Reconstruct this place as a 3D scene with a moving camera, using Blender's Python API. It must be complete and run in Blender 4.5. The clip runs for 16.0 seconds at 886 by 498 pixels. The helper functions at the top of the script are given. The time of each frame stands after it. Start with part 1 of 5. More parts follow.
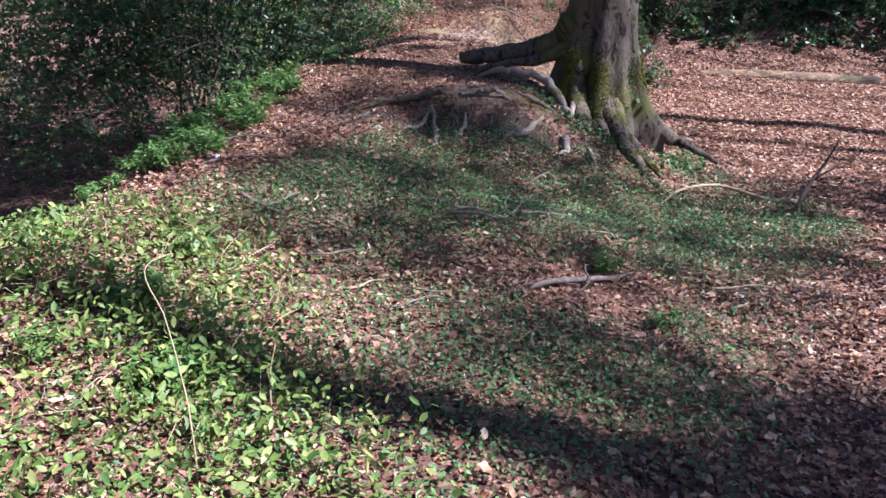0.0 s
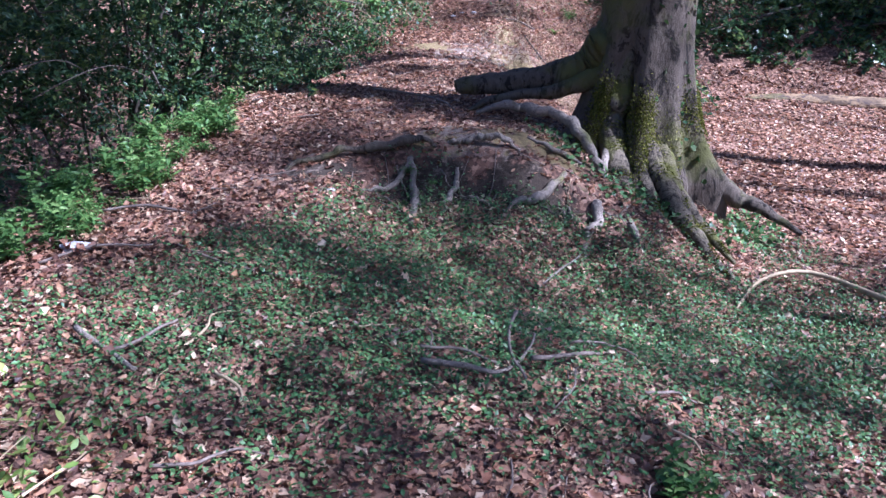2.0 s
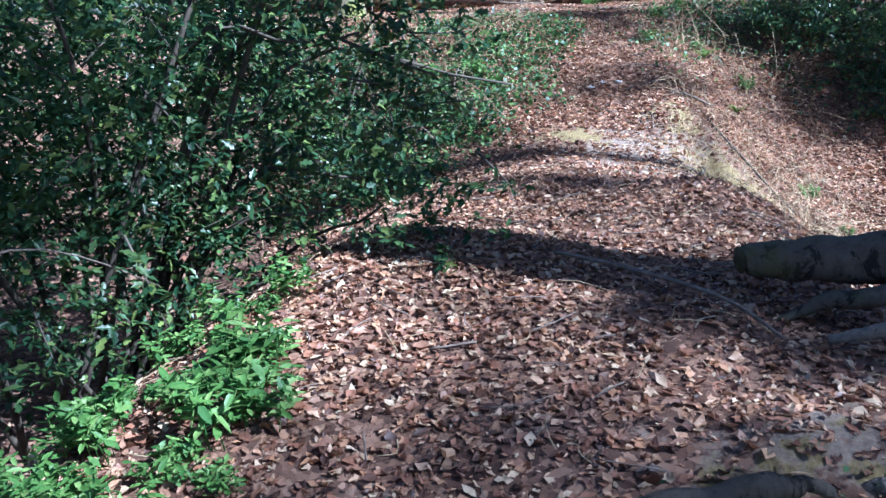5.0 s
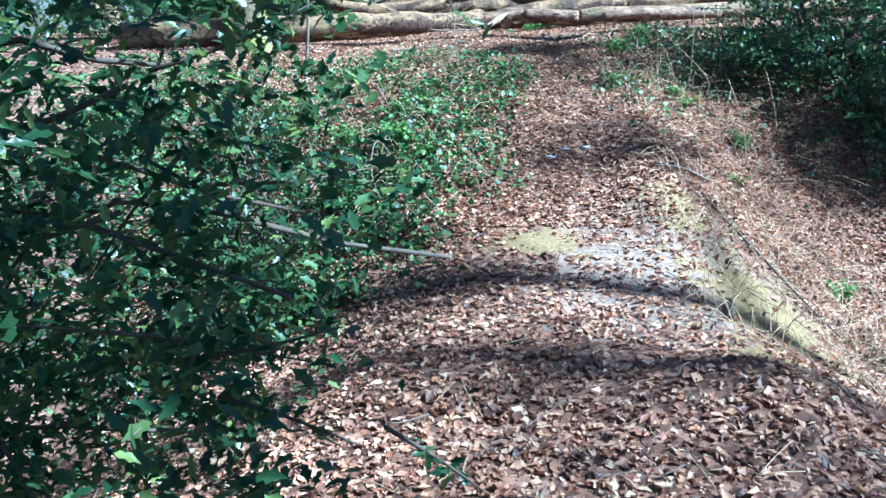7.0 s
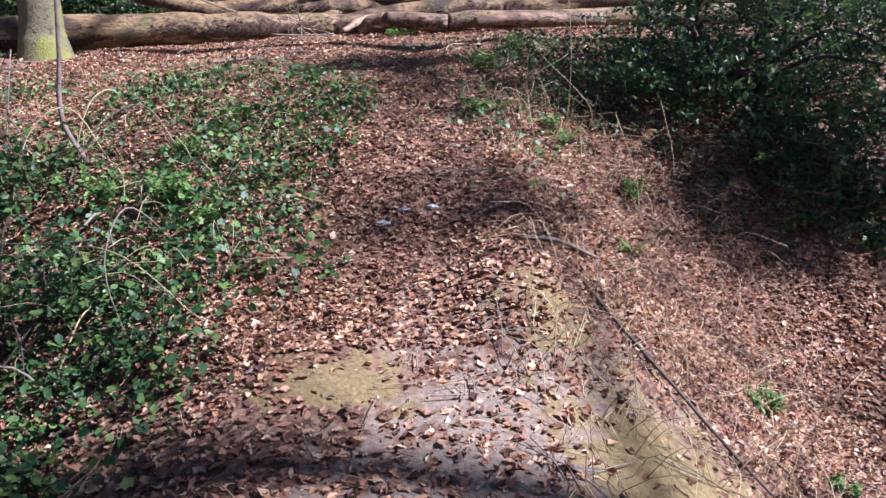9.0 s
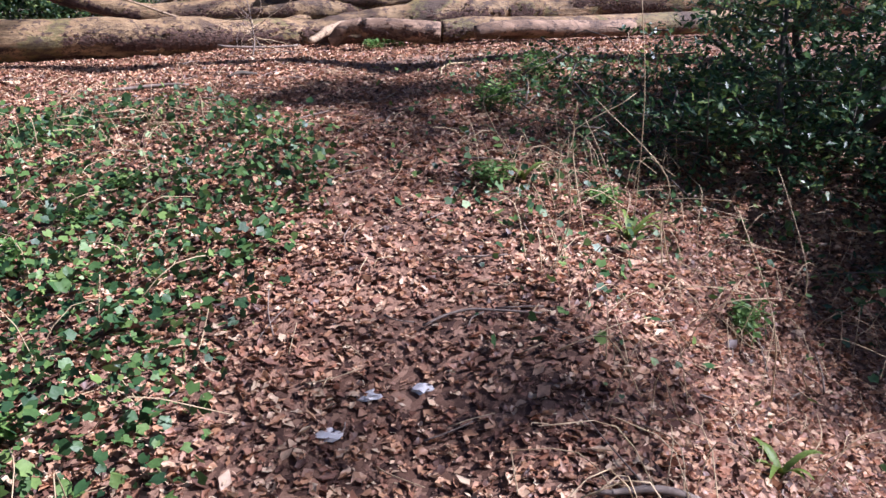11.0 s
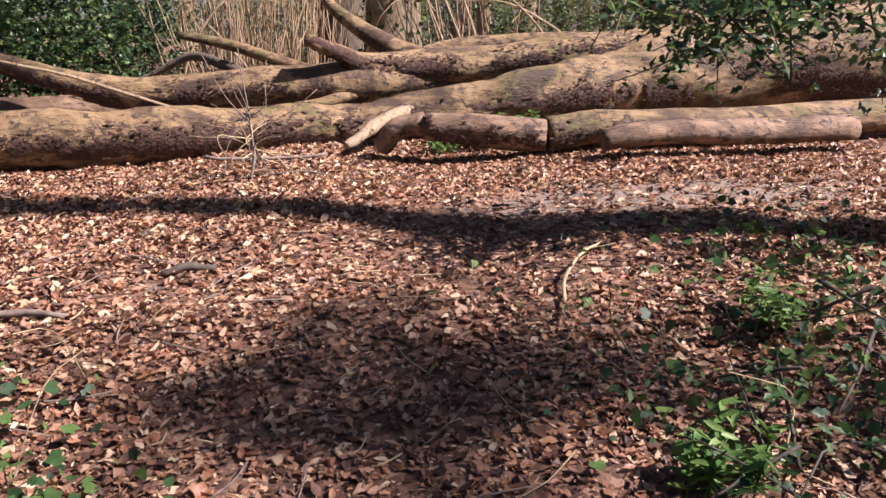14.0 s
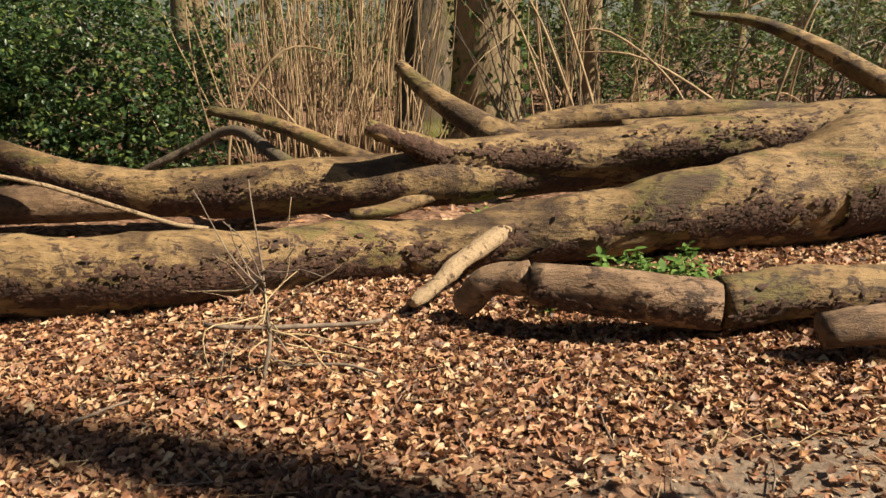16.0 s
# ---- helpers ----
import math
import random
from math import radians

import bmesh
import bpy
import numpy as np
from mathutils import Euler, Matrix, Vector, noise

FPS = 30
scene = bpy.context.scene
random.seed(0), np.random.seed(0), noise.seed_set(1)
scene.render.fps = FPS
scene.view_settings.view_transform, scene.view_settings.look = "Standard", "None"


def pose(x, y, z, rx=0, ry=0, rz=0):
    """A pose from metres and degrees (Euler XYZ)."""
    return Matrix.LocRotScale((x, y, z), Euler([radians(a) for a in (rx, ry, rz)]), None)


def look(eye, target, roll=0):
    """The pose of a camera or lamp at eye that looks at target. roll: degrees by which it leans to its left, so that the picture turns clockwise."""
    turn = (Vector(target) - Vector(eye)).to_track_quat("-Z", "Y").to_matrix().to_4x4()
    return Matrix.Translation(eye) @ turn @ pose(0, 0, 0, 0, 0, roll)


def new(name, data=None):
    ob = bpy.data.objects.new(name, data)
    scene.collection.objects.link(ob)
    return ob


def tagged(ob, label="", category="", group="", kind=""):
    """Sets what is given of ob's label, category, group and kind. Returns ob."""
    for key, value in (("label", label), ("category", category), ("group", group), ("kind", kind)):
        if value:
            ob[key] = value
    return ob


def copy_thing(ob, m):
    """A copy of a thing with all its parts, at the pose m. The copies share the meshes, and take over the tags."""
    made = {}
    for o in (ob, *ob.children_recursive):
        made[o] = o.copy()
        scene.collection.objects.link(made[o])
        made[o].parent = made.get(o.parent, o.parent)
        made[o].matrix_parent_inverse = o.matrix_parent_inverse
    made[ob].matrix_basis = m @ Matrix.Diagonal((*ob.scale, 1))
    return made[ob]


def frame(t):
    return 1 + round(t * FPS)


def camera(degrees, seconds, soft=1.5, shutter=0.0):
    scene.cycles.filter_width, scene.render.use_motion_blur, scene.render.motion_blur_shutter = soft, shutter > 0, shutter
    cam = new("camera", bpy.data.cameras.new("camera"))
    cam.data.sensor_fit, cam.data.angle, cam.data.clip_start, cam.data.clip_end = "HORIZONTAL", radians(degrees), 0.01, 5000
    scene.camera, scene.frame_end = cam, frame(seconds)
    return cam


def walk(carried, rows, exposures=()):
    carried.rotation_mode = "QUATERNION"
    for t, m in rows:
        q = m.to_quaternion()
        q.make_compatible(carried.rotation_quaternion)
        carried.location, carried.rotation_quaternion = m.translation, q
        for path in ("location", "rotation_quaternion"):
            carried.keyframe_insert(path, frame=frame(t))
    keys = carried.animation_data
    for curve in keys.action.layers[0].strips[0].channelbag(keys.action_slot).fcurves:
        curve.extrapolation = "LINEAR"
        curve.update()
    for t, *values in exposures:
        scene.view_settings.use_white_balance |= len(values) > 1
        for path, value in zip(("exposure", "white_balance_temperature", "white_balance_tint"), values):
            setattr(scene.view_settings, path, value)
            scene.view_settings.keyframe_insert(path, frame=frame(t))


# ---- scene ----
cam = camera(60.6, 16.0)
METRES, EYE, TILT, LEAN, TURN = 16.0, 1.55, -20.5, 0.0, 0.0
ROWS = [
    (0.0, 0.0, 0.0, 0.0, 0.0, 0.0, -0.0),
    (0.5, 0.0069, 0.0281, 0.0085, -0.27, 0.01, -0.04),
    (1.0, 0.0092, 0.0587, 0.0183, -0.29, 0.01, -0.2),
    (1.5, 0.0094, 0.0884, 0.0306, 0.14, 0.11, -0.37),
    (2.0, 0.0113, 0.1191, 0.0408, 0.8, 0.45, -0.62),
    (2.5, 0.0046, 0.1491, 0.0513, 1.55, 0.91, -0.99),
    (3.0, -0.0065, 0.1799, 0.0614, 2.2, 1.27, -1.18),
    (3.5, -0.0202, 0.2134, 0.0732, 2.97, 1.89, -1.38),
    (4.0, -0.0325, 0.2448, 0.0857, 3.76, 2.8, -1.44),
    (6.5, -0.0534, 0.3906, 0.1571, 2.64, 4.48, 0.33),
    (7.0, -0.0453, 0.4141, 0.1737, -0.46, 4.57, 1.44),
    (7.5, -0.0376, 0.4338, 0.1886, -3.51, 4.54, 2.44),
    (8.0, -0.0262, 0.4569, 0.197, -6.03, 4.21, 3.13),
    (8.5, -0.0158, 0.4803, 0.2048, -7.3, 4.07, 3.33),
    (11.0, 0.0087, 0.6184, 0.2641, -8.83, 3.93, 3.4),
    (11.5, 0.0136, 0.6502, 0.2784, -8.95, 3.89, 3.41),
    (12.0, 0.0172, 0.6779, 0.2947, -8.73, 4.13, 3.24),
    (12.5, 0.0186, 0.7053, 0.3102, -7.95, 4.29, 2.95),
    (13.0, 0.0243, 0.7311, 0.3279, -6.72, 4.48, 2.42),
    (13.5, 0.0259, 0.7552, 0.3445, -4.85, 4.69, 1.67),
    (14.0, 0.0282, 0.7774, 0.3602, -3.26, 4.92, 1.27),
    (14.5, 0.0301, 0.8019, 0.3742, -1.97, 5.03, 0.64),
    (15.0, 0.0259, 0.8254, 0.3918, -0.14, 5.14, -0.11),
    (15.5, 0.0263, 0.8496, 0.4085, 1.74, 5.24, -0.74),
    (16.0, 0.027, 0.8739, 0.426, 2.96, 5.22, -1.07),
]
walk(cam, [(t, pose(0, 0, EYE, TILT, LEAN, TURN) @ pose(METRES * x, METRES * y, METRES * z, 90 + pitch, roll, yaw)) for t, x, y, z, yaw, pitch, roll in ROWS],
     exposures=((0, 1.66, 5000, 25), (1, 1.72, 4650, 29), (2.5, 1.85, 4570, 27), (4, 1.85, 4560, 22), (6.5, 2.3, 4050, -3), (7.0, 2.2, 4100, -2), (7.6, 1.84, 4700, 15), (8.5, 1.44, 5050, 25), (11, 1.52, 5150, 27), (12.5, 1.40, 5600, 32), (14, 1.42, 5880, 28), (15, 1.26, 6200, 14), (16, 1.03, 7400, 9)))

# ---- world, sun ----
SUN_EL, SUN_AZ = radians(47), math.atan2(-0.30, 0.95)      # towards the sun: right of the walk and a little behind its start
world = bpy.data.worlds.new("sky")
scene.world = world
world.use_nodes = True
wn = world.node_tree.nodes
sky = wn.new("ShaderNodeTexSky")
sky.sky_type, sky.sun_disc, sky.sun_elevation, sky.sun_rotation = "NISHITA", False, SUN_EL, math.pi / 2 - SUN_AZ
world.node_tree.links.new(sky.outputs[0], wn["Background"].inputs[0])
wn["Background"].inputs[1].default_value = 0.027
sun = new("sun", bpy.data.lights.new("sun", "SUN"))
sun.data.energy, sun.data.angle, sun.data.color = 5.0, radians(0.53), (1.0, 0.92, 0.80)
SUN_WAY = Vector((math.cos(SUN_AZ) * math.cos(SUN_EL), math.sin(SUN_AZ) * math.cos(SUN_EL), math.sin(SUN_EL)))
sun.matrix_world = look(SUN_WAY * 60, (0, 0, 0))

rng = np.random.default_rng(7)


# ---- shape of the ground ----
def knots(v, xs, zs, soft=0.45):
    return sum(np.interp(v + d * soft, xs, zs) for d in (-1, -0.5, 0, 0.5, 1)) / 5


def step(a, b, v):
    s = np.clip((v - a) / (b - a), 0, 1)
    return s * s * (3 - 2 * s)


LATTICE = np.random.default_rng(3).random((256, 256))


def value_noise(x, y):
    i, j = np.floor(x).astype(int), np.floor(y).astype(int)
    u, v = x - i, y - j
    u, v = u * u * (3 - 2 * u), v * v * (3 - 2 * v)
    i0, i1, j0, j1 = i % 256, (i + 1) % 256, j % 256, (j + 1) % 256
    return (LATTICE[i0, j0] * (1 - u) + LATTICE[i1, j0] * u) * (1 - v) + (LATTICE[i0, j1] * (1 - u) + LATTICE[i1, j1] * u) * v - 0.5


def bell(x, y, cx, cy, rx, ry):
    return np.exp(-((x - cx) / rx) ** 2 - ((y - cy) / ry) ** 2)


def height(x, y):
    x, y = np.asarray(x, float), np.asarray(y, float)
    c = knots(y, (-5, 0, 2, 4, 5.5, 6.2, 6.8, 7.6, 9.5, 10.4, 11.2, 12.3, 13.4, 14.3, 15.4, 16.5, 18, 20, 30, 60),
              (-0.1, -0.10, -0.10, -0.12, 0.12, 0.24, 0.42, 0.49, 0.56, 0.53, 0.57, 0.88, 1.20, 1.42, 1.61, 1.69, 1.77, 1.86, 2.05, 2.3), 0.35)
    r = knots(y, (0, 4, 8, 11.3, 12.4, 13.2, 14.2, 15.4, 16.5, 18, 20, 30, 60),
              (-0.25, -0.28, -0.40, -0.27, -0.1, 0.45, 1.1, 1.66, 1.80, 1.87, 1.95, 2.1, 2.3))
    l = knots(y, (0, 2.5, 4, 6, 10, 11.5, 12.8, 14.3, 16, 18, 20, 30, 60),
              (0.0, 0.05, -0.2, -0.6, -0.55, -0.25, 0.35, 1.25, 1.5, 1.68, 1.8, 2.0, 2.3))
    r0 = knots(y, (0, 5, 7, 9, 10.7, 11.5, 13.5, 16), (0.3, 0.35, 0.5, 0.42, 0.2, 0.7, 0.9, 0.6))
    r1 = knots(y, (0, 5, 7, 9, 11.5, 13.5, 16), (1.6, 2.0, 2.5, 2.6, 2.5, 2.8, 2.0))
    l0 = knots(y, (0, 5, 7, 9, 10.8, 13, 16), (-1.0, -2.05, -1.8, -1.1, -0.1, -0.55, -0.6))
    l1 = knots(y, (0, 5, 7, 9, 10.8, 13, 16), (-2.5, -3.4, -3.2, -3.1, -3.3, -2.4, -2.0))
    z = c + (r - c) * step(r0, r1, x) + (l - c) * step(-l0, -l1, -x)
    z = z - 0.22 * bell(x, y, 0.8, 5.6, 0.95, 0.6) - 0.17 * step(6.78, 6.60, y) * step(5.5, 6.35, y) * step(-0.55, -0.15, x) * step(1.3, 0.95, x) + 0.03 * bell(x, y, 1.5, 6.85, 0.4, 0.35) - 0.09 * bell(x, y, 1.08, 6.75, 0.3, 0.35) + 0.09 * bell(x, y, 0.5, 9.6, 0.4, 0.35)
    z = z + 0.05 * bell(x, y, -0.15, 11.4, 0.3, 0.2) + 0.12 * bell(x, y, 0.75, 11.9, 0.3, 0.35) - 0.08 * bell(x, y, 0.35, 12.6, 0.25, 0.4)
    z = z + 0.30 * bell(x, y, -1.75, 3.2, 1.0, 1.9) + 0.09 * bell(x, y, 0.15, 7.0, 0.55, 0.25) + 0.13 * bell(x, y, 1.95, 7.3, 0.35, 0.35) - 0.05 * bell(x, y, -0.95, 6.6, 0.4, 0.3)
    near = np.exp(-np.abs(x) / 40)
    return z + near * (0.07 * value_noise(x * 1.3 + 9, y * 1.3) + 0.03 * value_noise(x * 4, y * 4 + 5) + 0.012 * value_noise(x * 13, y * 13))


def ground_z(x, y):
    return float(height(x, y))


# ---- materials ----
def nodes_of(name):
    m = bpy.data.materials.new(name)
    m.use_nodes = True
    nt = m.node_tree
    return m, nt, nt.nodes["Principled BSDF"]


def ramp_node(nt, stops, interpolation="LINEAR"):
    node = nt.nodes.new("ShaderNodeValToRGB")
    node.color_ramp.interpolation = interpolation
    while len(node.color_ramp.elements) < len(stops):
        node.color_ramp.elements.new(0.5)
    for e, (at, col) in zip(node.color_ramp.elements, stops):
        e.position, e.color = at, (*col, 1)
    return node


def noise_node(nt, scale, detail=4, rough=0.6, coord="Object", stretch=None, distort=0.0):
    tc = nt.nodes.new("ShaderNodeTexCoord")
    n = nt.nodes.new("ShaderNodeTexNoise")
    n.inputs["Scale"].default_value, n.inputs["Detail"].default_value = scale, detail
    n.inputs["Roughness"].default_value, n.inputs["Distortion"].default_value = rough, distort
    src = tc.outputs[coord]
    if stretch:
        mp = nt.nodes.new("ShaderNodeMapping")
        mp.inputs["Scale"].default_value = stretch
        nt.links.new(src, mp.inputs[0])
        src = mp.outputs[0]
    nt.links.new(src, n.inputs["Vector"])
    return n


def mixed(nt, fac, a, b, kind="MIX"):
    n = nt.nodes.new("ShaderNodeMix")
    n.data_type, n.blend_type = "RGBA", kind
    for sock, v in ((n.inputs[0], fac), (n.inputs[6], a), (n.inputs[7], b)):
        if isinstance(v, (int, float)):
            sock.default_value = v
        elif isinstance(v, tuple):
            sock.default_value = (*v, 1)
        else:
            nt.links.new(v, sock)
    return n.outputs[2]


def bump(nt, bsdf, src, strength, distance=0.02):
    b = nt.nodes.new("ShaderNodeBump")
    b.inputs["Strength"].default_value, b.inputs["Distance"].default_value = strength, distance
    nt.links.new(src, b.inputs["Height"])
    nt.links.new(b.outputs[0], bsdf.inputs["Normal"])


def leaf_material(name, stops, rough=0.6, through_light=0.25, spec=0.4):
    """Each leaf takes its own colour; some light comes through."""
    m, nt, p = nodes_of(name)
    geo = nt.nodes.new("ShaderNodeNewGeometry")
    r = ramp_node(nt, stops)
    nt.links.new(geo.outputs["Random Per Island"], r.inputs[0])
    n = noise_node(nt, 60, 3)
    v = ramp_node(nt, ((0.3, (0.72, 0.72, 0.72)), (0.7, (1.15, 1.15, 1.15))))
    nt.links.new(n.outputs[0], v.inputs[0])
    col = mixed(nt, 0.8, r.outputs[0], v.outputs[0], "MULTIPLY")
    nt.links.new(col, p.inputs["Base Color"])
    p.inputs["Roughness"].default_value = rough
    p.inputs["Specular IOR Level"].default_value = spec
    bump(nt, p, n.outputs[0], 0.3, 0.004)
    t = nt.nodes.new("ShaderNodeBsdfTranslucent")
    nt.links.new(col, t.inputs[0])
    mx = nt.nodes.new("ShaderNodeMixShader")
    mx.inputs[0].default_value = through_light
    nt.links.new(p.outputs[0], mx.inputs[1])
    nt.links.new(t.outputs[0], mx.inputs[2])
    nt.links.new(mx.outputs[0], nt.nodes["Material Output"].inputs[0])
    return m


def bark_material(name, base, dark, moss, moss_amount, blotch=0.55, scale=6.0, stretch=(1, 1, 1), strength=0.6, soft_edge=0.05):
    m, nt, p = nodes_of(name)
    big = noise_node(nt, scale * 0.35, 5, 0.6)
    fine = noise_node(nt, scale * 6, 6, 0.7, stretch=stretch)
    spots = noise_node(nt, scale * 2.2, 6, 0.75, stretch=stretch, distort=0.6)
    a = ramp_node(nt, ((0.3, tuple(c * 0.62 for c in base)), (0.5, base), (0.72, tuple(min(1, c * 1.3) for c in base))))
    nt.links.new(fine.outputs[0], a.inputs[0])
    s = ramp_node(nt, ((blotch, (0, 0, 0)), (blotch + soft_edge, (1, 1, 1))))
    nt.links.new(spots.outputs[0], s.inputs[0])
    col = mixed(nt, s.outputs[0], a.outputs[0], dark)
    g = ramp_node(nt, ((0.62 - moss_amount * 0.3, (0, 0, 0)), (0.75 - moss_amount * 0.3, (1, 1, 1))))
    nt.links.new(big.outputs[0], g.inputs[0])
    col = mixed(nt, g.outputs[0], col, moss)
    nt.links.new(col, p.inputs["Base Color"])
    p.inputs["Roughness"].default_value = 0.88
    p.inputs["Specular IOR Level"].default_value = 0.25
    add = mixed(nt, 0.5, fine.outputs[0], spots.outputs[0], "ADD")
    bump(nt, p, add, strength, 0.03)
    return m


def smooth_log_material(name, tones):
    """Weathered smooth bark: blotches of tan, brown and olive, grain along the log, thin cracks and dark specks."""
    m, nt, p = nodes_of(name)
    big = noise_node(nt, 2.6, 6, 0.62, distort=0.5, stretch=(0.6, 1, 1))
    a = ramp_node(nt, tones)
    nt.links.new(big.outputs[0], a.inputs[0])
    grain = noise_node(nt, 26, 6, 0.7, stretch=(0.16, 1, 1))
    g = ramp_node(nt, ((0.3, (0.5, 0.46, 0.43)), (0.5, (0.98, 0.97, 0.95)), (0.7, (1.35, 1.28, 1.18))))
    nt.links.new(grain.outputs[0], g.inputs[0])
    col = mixed(nt, 0.85, a.outputs[0], g.outputs[0], "MULTIPLY")
    speck = noise_node(nt, 20, 6, 0.75, distort=0.4, stretch=(0.6, 1, 1))
    s = ramp_node(nt, ((0.53, (0, 0, 0)), (0.58, (1, 1, 1))))
    nt.links.new(speck.outputs[0], s.inputs[0])
    col = mixed(nt, s.outputs[0], col, (0.06, 0.036, 0.024))
    crack = noise_node(nt, 4.5, 4, 0.5, distort=1.2, stretch=(0.5, 1, 1))
    c = ramp_node(nt, ((0.484, (0, 0, 0)), (0.5, (0.9, 0.9, 0.9)), (0.516, (0, 0, 0))))
    nt.links.new(crack.outputs[0], c.inputs[0])
    where = ramp_node(nt, ((0.52, (0, 0, 0)), (0.6, (1, 1, 1))))
    gate = noise_node(nt, 3.3, 3)
    nt.links.new(gate.outputs[0], where.inputs[0])
    line = mixed(nt, 1.0, c.outputs[0], where.outputs[0], "MULTIPLY")
    col = mixed(nt, line, col, (0.045, 0.028, 0.02))
    nt.links.new(col, p.inputs["Base Color"])
    p.inputs["Roughness"].default_value = 0.72
    p.inputs["Specular IOR Level"].default_value = 0.35
    bump(nt, p, mixed(nt, 0.5, mixed(nt, 0.5, grain.outputs[0], speck.outputs[0]), big.outputs[0]), 1.0, 0.06)
    return m


def plain_material(name, stops, scale, rough=0.8, strength=0.3):
    m, nt, p = nodes_of(name)
    n = noise_node(nt, scale, 6, 0.65)
    r = ramp_node(nt, stops)
    nt.links.new(n.outputs[0], r.inputs[0])
    nt.links.new(r.outputs[0], p.inputs["Base Color"])
    p.inputs["Roughness"].default_value = rough
    bump(nt, p, n.outputs[0], strength, 0.01)
    return m


def soil_material():
    """Dark woodland soil with crumbled leaf litter, bare clay and moss where the ground says so."""
    m, nt, p = nodes_of("woodland_soil")
    tc = nt.nodes.new("ShaderNodeTexCoord")
    cells = nt.nodes.new("ShaderNodeTexVoronoi")
    cells.inputs["Scale"].default_value = 34
    warp = noise_node(nt, 9, 3)
    nt.links.new(mixed(nt, 0.08, tc.outputs["Object"], warp.outputs["Color"], "ADD"), cells.inputs["Vector"])
    sep = nt.nodes.new("ShaderNodeSeparateColor")
    nt.links.new(cells.outputs["Color"], sep.inputs[0])
    lit = ramp_node(nt, ((0.0, (0.08, 0.046, 0.034)), (0.35, (0.155, 0.088, 0.058)), (0.7, (0.25, 0.145, 0.094)), (1.0, (0.40, 0.25, 0.165))))
    nt.links.new(sep.outputs[0], lit.inputs[0])
    grime = noise_node(nt, 2.2, 6)
    gr = ramp_node(nt, ((0.35, (0.55, 0.5, 0.48)), (0.65, (1, 1, 1))))
    nt.links.new(grime.outputs[0], gr.inputs[0])
    col = mixed(nt, 1.0, lit.outputs[0], gr.outputs[0], "MULTIPLY")
    fine = noise_node(nt, 45, 6, 0.75)
    # dark: bank earth whose colour also holds the shade under the root ledge
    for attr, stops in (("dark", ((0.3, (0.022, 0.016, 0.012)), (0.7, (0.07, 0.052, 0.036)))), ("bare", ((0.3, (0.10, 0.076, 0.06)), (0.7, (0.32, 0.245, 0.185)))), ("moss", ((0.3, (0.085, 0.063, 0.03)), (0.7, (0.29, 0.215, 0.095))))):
        at = nt.nodes.new("ShaderNodeAttribute")
        at.attribute_name = attr
        r = ramp_node(nt, stops)
        nt.links.new(fine.outputs[0], r.inputs[0])
        edge = nt.nodes.new("ShaderNodeMath")
        edge.operation = "MULTIPLY_ADD"
        patch = noise_node(nt, 7, 5, 0.7)
        nt.links.new(patch.outputs[0], edge.inputs[0])
        edge.inputs[1].default_value = 2.4
        edge.inputs[2].default_value = -1.2
        sm = nt.nodes.new("ShaderNodeMath")
        sm.operation, sm.use_clamp = "ADD", True
        nt.links.new(at.outputs["Fac"], sm.inputs[0])
        nt.links.new(edge.outputs[0], sm.inputs[1])
        k = ramp_node(nt, ((0.42, (0, 0, 0)), (0.62, (1, 1, 1))))
        nt.links.new(sm.outputs[0], k.inputs[0])
        both = nt.nodes.new("ShaderNodeMath")
        both.operation = "MULTIPLY"
        gate = ramp_node(nt, ((0.02, (0, 0, 0)), (0.15, (1, 1, 1))))
        nt.links.new(at.outputs["Fac"], gate.inputs[0])
        nt.links.new(k.outputs[0], both.inputs[0])
        nt.links.new(gate.outputs[0], both.inputs[1])
        col = mixed(nt, both.outputs[0], col, r.outputs[0])
    nt.links.new(col, p.inputs["Base Color"])
    p.inputs["Roughness"].default_value = 0.95
    p.inputs["Specular IOR Level"].default_value = 0.2
    bump(nt, p, mixed(nt, 0.5, sep.outputs[1], fine.outputs[0]), 0.8, 0.02)
    return m


SOIL = soil_material()
LITTER = leaf_material("dead_beech_leaf", ((0.0, (0.05, 0.024, 0.016)), (0.22, (0.17, 0.082, 0.052)), (0.42, (0.36, 0.165, 0.09)), (0.56, (0.32, 0.185, 0.118)), (0.7, (0.46, 0.24, 0.12)), (0.86, (0.55, 0.35, 0.21)), (1.0, (0.66, 0.51, 0.33))), 0.5, 0.22, 0.45)
CARPET = leaf_material("ground_ivy_leaf", ((0.0, (0.04, 0.10, 0.03)), (0.5, (0.085, 0.175, 0.05)), (1.0, (0.18, 0.28, 0.085))), 0.5, 0.2)
IVY = leaf_material("ivy_leaf", ((0.0, (0.02, 0.052, 0.02)), (0.5, (0.048, 0.105, 0.03)), (0.85, (0.11, 0.185, 0.045)), (1.0, (0.17, 0.24, 0.06))), 0.48, 0.2, 0.35)
HOLLY = leaf_material("holly_leaf", ((0.0, (0.022, 0.055, 0.026)), (0.5, (0.055, 0.112, 0.042)), (0.85, (0.115, 0.18, 0.055)), (1.0, (0.24, 0.30, 0.075))), 0.36, 0.46, 0.5)
HERB = leaf_material("fresh_herb_leaf", ((0.0, (0.08, 0.15, 0.03)), (0.6, (0.20, 0.28, 0.055)), (1.0, (0.40, 0.42, 0.13))), 0.5, 0.35)
FERN = leaf_material("feathery_herb_leaf", ((0.0, (0.06, 0.14, 0.03)), (0.6, (0.13, 0.235, 0.05)), (1.0, (0.25, 0.35, 0.10))), 0.5, 0.3)
